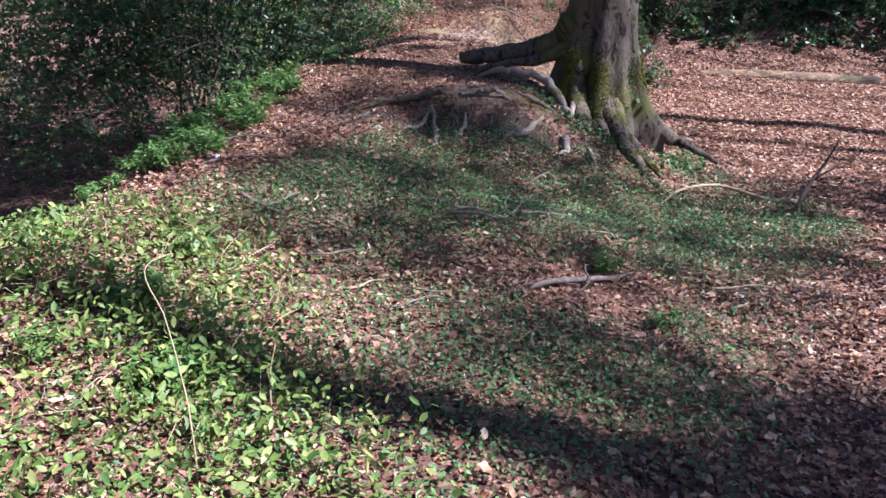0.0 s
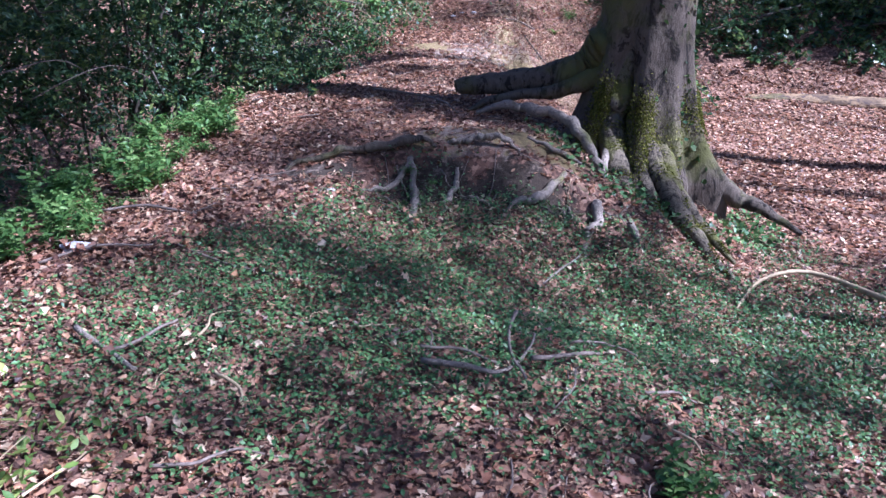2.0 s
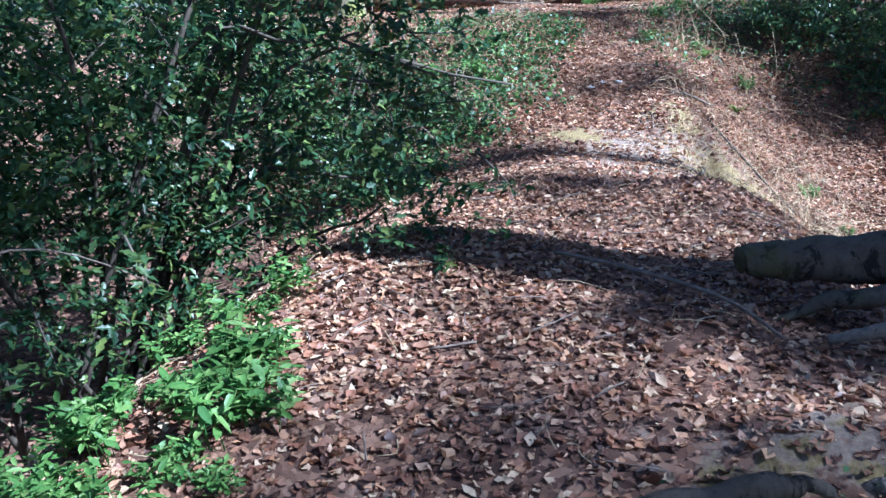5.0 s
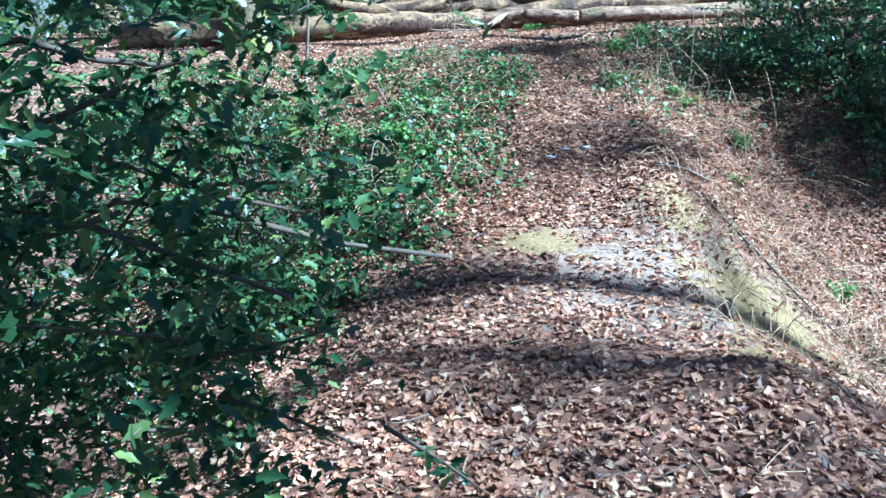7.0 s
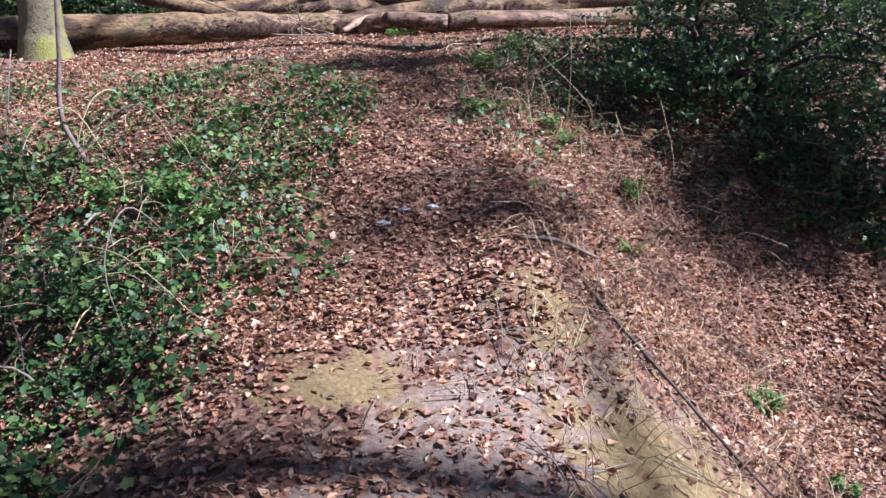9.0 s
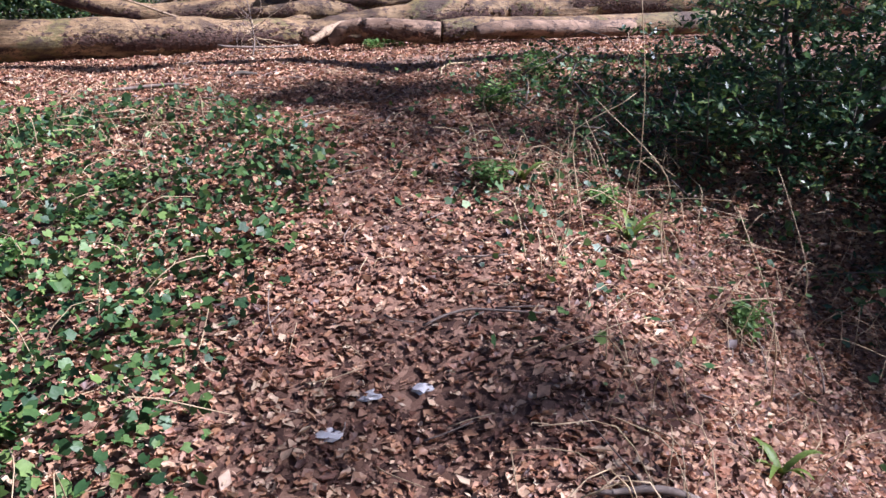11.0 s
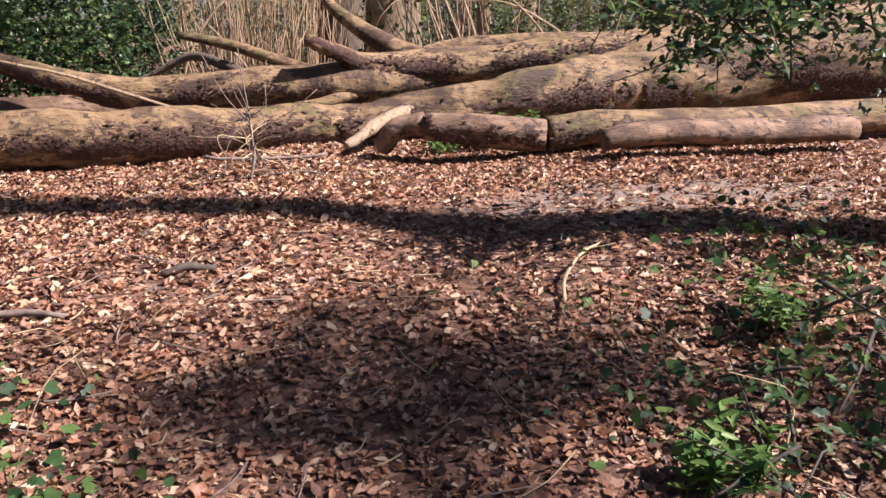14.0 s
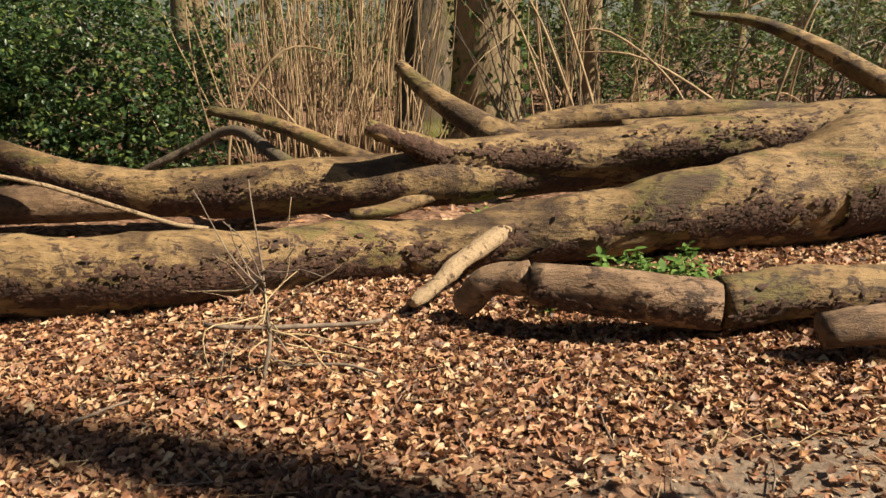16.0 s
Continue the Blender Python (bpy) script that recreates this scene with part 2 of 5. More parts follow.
FAR_LEAF = leaf_material("far_shrub_leaf", ((0.0, (0.03, 0.07, 0.022)), (0.6, (0.08, 0.13, 0.035)), (1.0, (0.2, 0.23, 0.07))), 0.5, 0.3)
BEECH = bark_material("beech_bark", (0.12, 0.094, 0.068), (0.03, 0.024, 0.018), (0.105, 0.10, 0.03), 0.42, 0.53, 5.0, (1, 1, 0.5))
ROOT = bark_material("root_bark", (0.25, 0.205, 0.16), (0.07, 0.05, 0.036), (0.16, 0.15, 0.035), 0.15, 0.60, 9.0)
MOSSY = bark_material("mossy_root_bark", (0.15, 0.12, 0.08), (0.04, 0.032, 0.022), (0.13, 0.125, 0.03), 0.42, 0.50, 9.0)
MOSS_BARK = bark_material("moss_covered_bark", (0.17, 0.145, 0.085), (0.06, 0.05, 0.03), (0.21, 0.21, 0.055), 0.5, 0.56, 7.0)
LOG = smooth_log_material("fallen_beech_bark", ((0.34, (0.06, 0.037, 0.022)), (0.42, (0.155, 0.10, 0.05)), (0.48, (0.28, 0.19, 0.094)), (0.53, (0.215, 0.135, 0.066)), (0.58, (0.145, 0.118, 0.042)), (0.66, (0.06, 0.038, 0.023))))
# old bark plates, dark also to stand for shade under the logs
SHADE_FLAKE = plain_material("bark_flake_shade", ((0.3, (0.022, 0.012, 0.009)), (0.7, (0.12, 0.062, 0.04))), 30, 0.9, 0.5)
CUT_LOG = smooth_log_material("flaking_log_bark", ((0.3, (0.06, 0.036, 0.024)), (0.42, (0.16, 0.10, 0.06)), (0.52, (0.28, 0.185, 0.118)), (0.6, (0.15, 0.094, 0.058)), (0.7, (0.08, 0.05, 0.032))))
PALE_WOOD = bark_material("bare_weathered_wood", (0.33, 0.24, 0.15), (0.09, 0.055, 0.035), (0.2, 0.16, 0.08), 0.2, 0.56, 9.0)
TWIG = plain_material("twig_bark", ((0.3, (0.09, 0.065, 0.05)), (0.7, (0.27, 0.21, 0.16))), 30, 0.8)
DARK_TWIG = plain_material("dark_twig_bark", ((0.3, (0.035, 0.027, 0.02)), (0.7, (0.10, 0.08, 0.055))), 25, 0.8)
STRAW = plain_material("dry_stem", ((0.3, (0.26, 0.18, 0.09)), (0.7, (0.52, 0.40, 0.23))), 18, 0.7)
COPPICE = plain_material("coppice_bark", ((0.3, (0.14, 0.09, 0.048)), (0.7, (0.46, 0.33, 0.19))), 6, 0.7)
STONE = plain_material("pale_stone", ((0.3, (0.36, 0.34, 0.33)), (0.7, (0.62, 0.6, 0.57))), 22, 0.8)
FAR_BARK = bark_material("woodland_tree_bark", (0.24, 0.18, 0.11), (0.07, 0.05, 0.035), (0.14, 0.14, 0.05), 0.3, 0.6, 6.0, (1, 1, 0.3))
MOSS = leaf_material("moss_tuft", ((0.0, (0.05, 0.06, 0.012)), (0.6, (0.14, 0.14, 0.025)), (1.0, (0.26, 0.24, 0.05))), 0.9, 0.2, 0.1)
BLUE = plain_material("bluebell_petal", ((0.3, (0.14, 0.13, 0.5)), (0.7, (0.25, 0.22, 0.7))), 40, 0.6)


# ---- mesh tools ----
def mesh_object(name, verts, faces, material, parent=None, label="", smooth=False, place=None):
    """One mesh object from vertex rows and face rows of one width."""
    verts, faces = np.asarray(verts, np.float32), np.asarray(faces, np.int32)
    me = bpy.data.meshes.new(name)
    k = faces.shape[1]
    me.vertices.add(len(verts))
    me.vertices.foreach_set("co", verts.ravel())
    me.loops.add(faces.size)
    me.loops.foreach_set("vertex_index", faces.ravel())
    me.polygons.add(len(faces))
    me.polygons.foreach_set("loop_start", np.arange(0, faces.size, k, dtype=np.int32))
    if smooth:
        me.polygons.foreach_set("use_smooth", np.ones(len(faces), bool))
    me.update(calc_edges=True)
    me.validate()
    me.materials.append(material)
    ob = new(name, me)
    if parent:
        ob.parent = parent
    if place is not None:
        ob.matrix_basis = place
    if label:
        ob["label"] = label
    return ob


def smooth_line(points, per=6):
    """Catmull-Rom through rows of x, y, z, radius."""
    p = np.asarray(points, float)
    if len(p) == 2:
        return np.array([p[0] + (p[1] - p[0]) * t for t in np.linspace(0, 1, per + 1)])
    q = np.vstack((2 * p[0] - p[1], p, 2 * p[-1] - p[-2]))
    rows = []
    for i in range(1, len(q) - 2):
        for t in np.linspace(0, 1, per, endpoint=False):
            a, b, c, d = q[i - 1:i + 3]
            rows.append(0.5 * (2 * b + (c - a) * t + (2 * a - 5 * b + 4 * c - d) * t * t + (3 * b - a - 3 * c + d) * t ** 3))
    rows.append(p[-1])
    out = np.array(rows)
    out[:, 3] = np.maximum(out[:, 3], 0.002)
    return out


def tube(points, seg=10, per=6, rough=0.08, seed=0, wobble=0.0):
    """A tapered, uneven limb with closed ends, as (verts, quads)."""
    r = np.random.default_rng(seed)
    line = smooth_line(points, per)
    c, rad = line[:, :3].copy(), line[:, 3]
    soft = lambda a: (a + np.roll(a, 1, 0) + np.roll(a, -1, 0) + 0.7 * np.roll(a, 2, 0) + 0.7 * np.roll(a, -2, 0)) / 2.2
    if wobble and len(c) > 4:
        c[1:-1] += soft(r.normal(0, wobble, (len(c) - 2, 3)))
    tan = np.gradient(c, axis=0)
    tan /= np.linalg.norm(tan, axis=1)[:, None] + 1e-9
    ref = np.array([0, 0, 1.0]) if abs(tan[0, 2]) < 0.8 else np.array([1.0, 0, 0])
    u = np.cross(tan, ref)
    u /= np.linalg.norm(u, axis=1)[:, None] + 1e-9
    w = np.cross(u, tan)
    ang = np.linspace(0, 2 * np.pi, seg, endpoint=False)
    bulge = r.random((len(c), seg)) * 2 - 1
    lumps = 1 + rough * soft(soft(bulge.T).T) + 0.25 * rough * bulge + 0.6 * rough * np.sin(ang * 2 + r.random() * 6)[None]
    v = c[:, None] + (u[:, None] * np.cos(ang)[None, :, None] + w[:, None] * np.sin(ang)[None, :, None]) * (rad[:, None] * lumps)[..., None]
    n = len(c)
    verts = np.vstack((v.reshape(-1, 3), c[0], c[-1]))
    f = []
    for i in range(n - 1):
        for j in range(seg):
            k = (j + 1) % seg
            f.append((i * seg + j, i * seg + k, (i + 1) * seg + k, (i + 1) * seg + j))
    for j in range(0, seg, 2):
        k, l = (j + 1) % seg, (j + 2) % seg
        f.append((n * seg, l, k, j))
        f.append((n * seg + 1, (n - 1) * seg + j, (n - 1) * seg + k, (n - 1) * seg + l))
    return verts, np.array(f)


def join(pieces):
    vs, fs, at = [], [], 0
    for v, f in pieces:
        vs.append(v)
        fs.append(np.asarray(f) + at)
        at += len(v)
    return np.vstack(vs), np.vstack(fs)


LEAF = np.array([(0, -.5, 0), (0, -.17, 0), (0, .17, 0.01), (0, .5, .06), (-.27, -.2, .07), (-.25, .17, .09), (.27, -.2, .07), (.25, .17, .09)])
LEAF_F = np.array([(0, 1, 4), (4, 1, 2), (4, 2, 5), (5, 2, 3), (0, 6, 1), (6, 2, 1), (6, 7, 2), (7, 3, 2)])
CURLED = np.array([(0, -.5, 0), (0, .03, -.03), (0, .5, .1), (-.29, -.02, .1), (.29, -.02, .1)])
CURLED_F = np.array([(0, 1, 3), (3, 1, 2), (0, 4, 1), (4, 2, 1)])
crease = np.random.default_rng(8)
CRUMPLED = []
for i in range(7):
    c = np.vstack((LEAF, ((-.24, -.02, .05), (.24, -.02, .05)))) * np.array((crease.uniform(.7, 1.25), 1, 1))
    c = c + crease.normal(0, 1, c.shape) * np.array((.05, .05, .05 + .012 * i))
    c[4:, 2] += crease.uniform(-.08, .2, 6)
    c[:, 2] -= c[:, 2].mean()
    CRUMPLED.append((c, np.array([(0, 1, 4), (4, 1, 8), (8, 1, 2), (8, 2, 5), (5, 2, 3), (0, 6, 1), (6, 9, 1), (9, 2, 1), (9, 7, 2), (7, 3, 2)])))
SMALL = np.array([(0, -.5, 0), (0, .5, .05), (-.28, 0, .09), (.28, 0, .09)])
SMALL_F = np.array([(0, 1, 2), (0, 3, 1)])
LOBED = np.array([(0, -.3, 0), (.27, -.46, .04), (.40, -.22, .06), (.46, .06, .05), (.24, .24, .07), (0, .5, .0), (-.27, -.46, .04), (-.40, -.22, .06), (-.46, .06, .05), (-.24, .24, .07)])
LOBED_F = np.array([(0, 1, 2), (0, 2, 3), (0, 3, 4), (0, 4, 5), (0, 7, 6), (0, 8, 7), (0, 9, 8), (0, 5, 9)])
HOLLY_V = np.array([(0, -.5, 0), (0, 0, -.02), (0, .55, -.06), (-.2, -.32, .03), (-.14, -.12, .05), (-.27, .05, .06), (-.12, .22, .03), (.2, -.32, .03), (.14, -.12, .05), (.27, .05, .06), (.12, .22, .03)])
HOLLY_F = np.array([(0, 4, 3), (0, 1, 4), (4, 1, 5), (5, 1, 6), (6, 1, 2), (0, 7, 8), (0, 8, 1), (8, 9, 1), (9, 10, 1), (10, 2, 1)])


def scatter(at, size, tilt, template=(LEAF, LEAF_F), curl=(0.2, 1.6), heading=None, r=rng, stretch=1.0, broad=(0.8, 1.2)):
    """Leaves at rows of x, y, z, each turned at random and tipped by up to tilt radians from flat."""
    shape, faces = template
    n = len(at)
    yaw = r.random(n) * 2 * np.pi if heading is None else heading
    tip, roll = r.normal(0, tilt, n), r.normal(0, tilt, n)
    cy, sy, ct, st, cr, sr = np.cos(yaw), np.sin(yaw), np.cos(tip), np.sin(tip), np.cos(roll), np.sin(roll)
    v = shape[None] * size[:, None, None] * np.array([1, stretch, 1])
    v = v * np.stack((r.uniform(*broad, n), np.ones(n), r.uniform(*curl, n)), 1)[:, None]
    x, y, z = v[..., 0], v[..., 1], v[..., 2]
    x, z = x * cr[:, None] + z * sr[:, None], -x * sr[:, None] + z * cr[:, None]
    y, z = y * ct[:, None] - z * st[:, None], y * st[:, None] + z * ct[:, None]
    x, y = x * cy[:, None] - y * sy[:, None], x * sy[:, None] + y * cy[:, None]
    verts = np.stack((x, y, z), -1) + at[:, None]
    f = faces[None] + (np.arange(n) * len(shape))[:, None, None]
    return verts.reshape(-1, 3), f.reshape(-1, faces.shape[1])


# ---- where things grow ----
def green_cover(x, y):
    """Small-leaved ground ivy on the bank before the beech."""
    n = value_noise(x * 1.1 + 3, y * 1.1 + 40) + 0.6 * value_noise(x * 3 + 13, y * 3)
    a = bell(x, y, -0.1, 5.4, 1.6, 1.15) + 0.8 * bell(x, y, 2.0, 5.7, 1.1, 0.9) + 0.55 * bell(x, y, 0.4, 2.8, 1.2, 0.9) - 0.3 * bell(x, y, 0.5, 3.9, 0.7, 0.4)
    return np.clip(1.3 * a + n * 0.8 - 0.15, 0, 1) * step(6.70, 6.42, y + 0.25 * n - 0.9 * step(1.55, 2.0, x)) * step(-0.2, 0.3, x + 0.48 + 0.8 * (6.4 - y) + 0.35 * n)


def ivy_cover(x, y):
    n = value_noise(x * 1.5 + 33, y * 1.5 + 4) + 0.5 * value_noise(x * 4, y * 4 + 70)
    edge = step(0.15, -0.25, x + 0.25 * np.sin(y * 2.1)) * step(11.7, 12.5, y) * step(15.6, 14.3, y + 0.5 * x)
    edge = np.maximum(edge, 1.05 * step(-0.35, -0.8, x) * step(10.9, 11.5, y) * step(13.0, 12.4, y))
    right = 0.4 * bell(x, y, 2.1, 15.3, 0.8, 1.3) + 0.6 * bell(x, y, 1.6, 14.55, 0.4, 0.3) + 0.35 * bell(x, y, 1.0, 13.9, 0.35, 0.7)
    return np.clip((edge + right) * (0.8 + 1.3 * n) * (0.35 + 0.65 * step(-2.6, -1.1, x)), 0, 1)


def bare_ground(x, y):
    path = 0.5 * bell(x, y, 0.3, 10.9, 0.9, 1.2) + 0.75 * bell(x, y, 0.45, 6.95, 0.75, 0.26)
    track = 0.75 * bell(x, y, 1.9, 17.4, 1.5, 0.55) + 0.3 * bell(x, y, -0.4, 16.3, 1.2, 0.5) + 0.35 * bell(x, y, -0.9, 6.6, 0.7, 0.35)
    return np.clip(path + track + 0.55 * bell(x, y, 0.9, 11.0, 0.8, 0.8), 0, 1)


def shaded_soil(x, y):
    """Dark earth face below the roots, with the shade of the ledge painted in."""
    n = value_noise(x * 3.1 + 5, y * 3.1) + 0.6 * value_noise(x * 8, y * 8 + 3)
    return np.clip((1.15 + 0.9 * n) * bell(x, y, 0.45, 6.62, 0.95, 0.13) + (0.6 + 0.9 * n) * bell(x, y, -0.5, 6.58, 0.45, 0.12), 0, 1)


def moss_cover(x, y):
    return np.clip(bell(x, y, -0.15, 11.4, 0.32, 0.22) + 0.9 * bell(x, y, 0.72, 10.0, 0.35, 0.3) + 0.95 * bell(x, y, 1.0, 10.9, 0.5, 0.6)
                   + 0.6 * bell(x, y, 0.75, 11.8, 0.25, 0.3) + 0.95 * bell(x, y, 0.75, 7.02, 0.42, 0.24) + 0.5 * bell(x, y, -0.05, 6.85, 0.4, 0.14), 0, 1)


# ---- ground: one sheet to the horizon ----
xs = np.concatenate((-np.geomspace(600, 7, 30), np.arange(-6.5, 7.5, 0.07), np.geomspace(8, 600, 30)))
ys = np.concatenate((-np.geomspace(600, 3, 25), np.arange(-2.5, 22.5, 0.07), np.geomspace(23, 900, 40)))
gx, gy = np.meshgrid(xs, ys)
gz = height(gx, gy)
nx, ny = len(xs), len(ys)
ii = (np.arange(ny - 1)[:, None] * nx + np.arange(nx - 1)[None]).ravel()
ground = mesh_object("ground", np.stack((gx, gy, gz), -1).reshape(-1, 3), np.stack((ii, ii + 1, ii + nx + 1, ii + nx), 1), SOIL, smooth=True)
for attr, fn in (("bare", bare_ground), ("moss", moss_cover), ("dark", shaded_soil)):
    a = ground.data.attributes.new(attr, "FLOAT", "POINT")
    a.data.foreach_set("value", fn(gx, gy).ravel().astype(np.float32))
tagged(ground, "uneven woodland floor of dark soil, bare clay and moss", "ground", kind="structure")


def spread(n, x0, x1, y0, y1, keep):
    x, y = rng.uniform(x0, x1, n), rng.uniform(y0, y1, n)
    k = rng.random(n) < keep(x, y)
    return x[k], y[k]


def on_ground(x, y, lift):
    return np.stack((x, y, height(x, y) + lift), 1)


# dead leaves
def trail(x, y):
    """The trodden line, where leaves are crushed to crumbs."""
    line = np.interp(y, (6, 8, 11, 13, 15, 16, 17, 20), (-0.5, -0.2, 0.35, 0.5, 0.45, 0.5, 1.6, 2.2))
    return np.clip(np.exp(-((x - line) / np.interp(y, (6, 12, 15.5, 17), (0.4, 0.3, 0.4, 0.8))) ** 2) * step(18.0, 17.5, y + 0.1 * x) * (0.8 + 0.8 * value_noise(x * 3, y * 3 + 20)) + 0.8 * bell(x, y, 2.2, 17.3, 1.6, 0.55) + 0.9 * bell(x, y, 0.2, 16.9, 1.8, 0.6), 0, 1)


def litter_keep(x, y):
    return np.clip(1.0 - 0.6 * bare_ground(x, y) - 0.7 * moss_cover(x, y) - 0.62 * green_cover(x, y) - 0.7 * shaded_soil(x, y) + 0.35 * value_noise(x * 2, y * 2) + 0.3 * value_noise(x * 5 + 7, y * 5), 0.08, 1)


sheets = []
for n, box, size, shape in ((84000, (-2.6, 2.8, 1.2, 12.2), (0.026, 0.056), None), (115000, (-3.0, 3.6, 11.6, 19.8), (0.023, 0.054), None),
                            (70000, (-2.4, 2.6, 1.4, 12.0), (0.010, 0.027), (SMALL, SMALL_F)), (80000, (-2.6, 3.0, 11.6, 19.4), (0.010, 0.028), (SMALL, SMALL_F)),
                            (24000, (-7, 8, 4, 20), (0.04, 0.07), (CURLED, CURLED_F)), (46000, (2.6, 8, 4, 13), (0.04, 0.07), (CURLED, CURLED_F)), (14000, (-14, 16, 18, 34), (0.06, 0.11), (CURLED, CURLED_F))):
    x, y = spread(n, *box, litter_keep if shape else lambda x, y: litter_keep(x, y) * (1 - (0.35 + 0.4 * step(16.0, 16.6, y)) * trail(x, y)))
    at, big = on_ground(x, y, rng.uniform(0.0, 0.013, len(x))), rng.uniform(*size, len(x))
    if shape:
        sheets.append(scatter(at, big, 0.34, shape, (0.2, 2.2), broad=(0.5, 1.2)))
    else:
        for k, form in enumerate(CRUMPLED):
            v, f = scatter(at[k::7], big[k::7], 0.26, form, (0.35, 1.3), broad=(0.75, 1.2))
            sheets.append((v, f))
x, y = spread(38000, -2.8, 3.4, 16.4, 19.6, lambda x, y: np.clip(0.9 - 0.9 * trail(x, y) + 0.6 * value_noise(x * 2 + 11, y * 2), 0.03, 1))
at, big = on_ground(x, y, rng.uniform(0.008, 0.026, len(x))), rng.uniform(0.034, 0.07, len(x))
for k, form in enumerate(CRUMPLED):
    sheets.append(scatter(at[k::7], big[k::7], 0.27, form, (0.5, 1.4), broad=(0.45, 1.0)))
x, y = spread(8000, -2.6, 2.8, 1.2, 6.5, lambda x, y: np.clip(0.5 + 1.1 * value_noise(x * 1.7 + 60, y * 1.7), 0.1, 1))
at, big = on_ground(x, y, rng.uniform(0.03, 0.06, len(x))), rng.uniform(0.032, 0.06, len(x))
for k, form in enumerate(CRUMPLED):
    sheets.append(scatter(at[k::7], big[k::7], 0.3, form, (0.5, 1.5), broad=(0.7, 1.2)))
tagged(mesh_object("leaf_litter", *join(sheets), LITTER), "thick litter of curled brown beech leaves on the woodland floor", "leaves", kind="stuff")

# ground ivy carpet and weeds
x, y = spread(225000, -2.6, 3.2, 1.2, 7.6, lambda x, y: green_cover(x, y) * 0.9)
fx, fy = spread(9000, -0.5, 1.3, 6.2, 6.85, lambda x, y: np.clip(0.25 + 1.6 * value_noise(x * 2.5 + 50, y * 2.5), 0, 1) * bell(x, y, 0.25, 6.5, 0.75, 0.22))
x, y = np.concatenate((x, fx)), np.concatenate((y, fy))
tagged(mesh_object("ground_ivy", *scatter(on_ground(x, y, rng.uniform(0.02, 0.065, len(x))), rng.uniform(0.015, 0.031, len(x)), 0.45, (SMALL, SMALL_F)), CARPET),
       "low carpet of small green ground ivy leaves on the bank", "ground cover", kind="stuff")
x, y = spread(92000, -4.5, 3.2, 9.2, 17.0, ivy_cover)
tagged(mesh_object("ivy_cover", *scatter(on_ground(x, y, rng.uniform(0.01, 0.12, len(x))), 0.017 + 0.036 * rng.random(len(x)) ** 1.9, 0.65, (LOBED, LOBED_F)), IVY),
       "dark green ivy trailing over fallen leaves beside the path", "ivy", kind="stuff")
x, y = spread(34000, -3.6, 0.4, 0.9, 4.5, lambda x, y: np.clip(step(0.0, -0.75, x + 0.45 * (y - 2.4) * 1.0) * (0.85 + 1.2 * value_noise(x * 3, y * 3 + 8)) * step(4.4, 3.8, y) * step(0.9, 1.7, y) * step(-3.6, -2.9, x), 0, 1))
tagged(mesh_object("bank_weeds", *scatter(on_ground(x, y, rng.uniform(0.01, 0.22, len(x))), rng.uniform(0.022, 0.055, len(x)), 0.6, broad=(0.5, 1.0)), HERB),
       "bright green weeds and seedlings in sunlight on the bank", "weeds", kind="stuff")

# small broken twigs
bits = []
for i in range(700):
    x, y = rng.uniform(-2.5, 3), rng.uniform(1.5, 18.3)
    a, ln = rng.uniform(0, 6.28), rng.uniform(0.06, 0.28)
    p = [(x + ln * s * math.cos(a) + rng.normal(0, .008), y + ln * s * math.sin(a) + rng.normal(0, .008)) for s in (-.5, 0, .5)]
    bits.append(tube([(px, py, ground_z(px, py) + 0.022, rng.uniform(0.0015, 0.004)) for px, py in p], 4, 2, 0.1, i))
tagged(mesh_object("twig_litter", *join(bits), TWIG), "small broken twigs strewn over the leaves", "twigs", kind="stuff")
bits = []
for i in range(1100):
    x, y = rng.uniform(-2.3, 2.8), rng.uniform(1.5, 18.3)
    a, ln = rng.uniform(0, 6.28), rng.uniform(0.05, 0.2)
    p = [(x + ln * s * math.cos(a) + rng.normal(0, .01), y + ln * s * math.sin(a) + rng.normal(0, .01)) for s in (-.5, 0, .5)]
    bits.append(tube([(px, py, ground_z(px, py) + rng.uniform(.02, .04), rng.uniform(0.001, 0.0026)) for px, py in p], 3, 2, 0.1, i))
tagged(mesh_object("straw_litter", *join(bits), STRAW), "pale dry stalks strewn over the leaves", "straw", kind="stuff")


# ---- the beech with its bared roots ----
def thing(name, at, label, category, group=""):
    return tagged(new(name), label, category, group) if at is None else tagged(place_empty(name, at), label, category, group)


def place_empty(name, at):
    e = new(name)
    e.location = at
    e.empty_display_size = 0.1
    return e


def limb(name, points, material, parent, label="", seg=10, per=6, rough=0.08, seed=0, wobble=0.0):
    o = parent.location
    rows = [(a - o[0], b - o[1], c - o[2], r) for a, b, c, r in points]
    return mesh_object(name, *tube(rows, seg, per, rough, seed, wobble), material, parent, label, smooth=True)


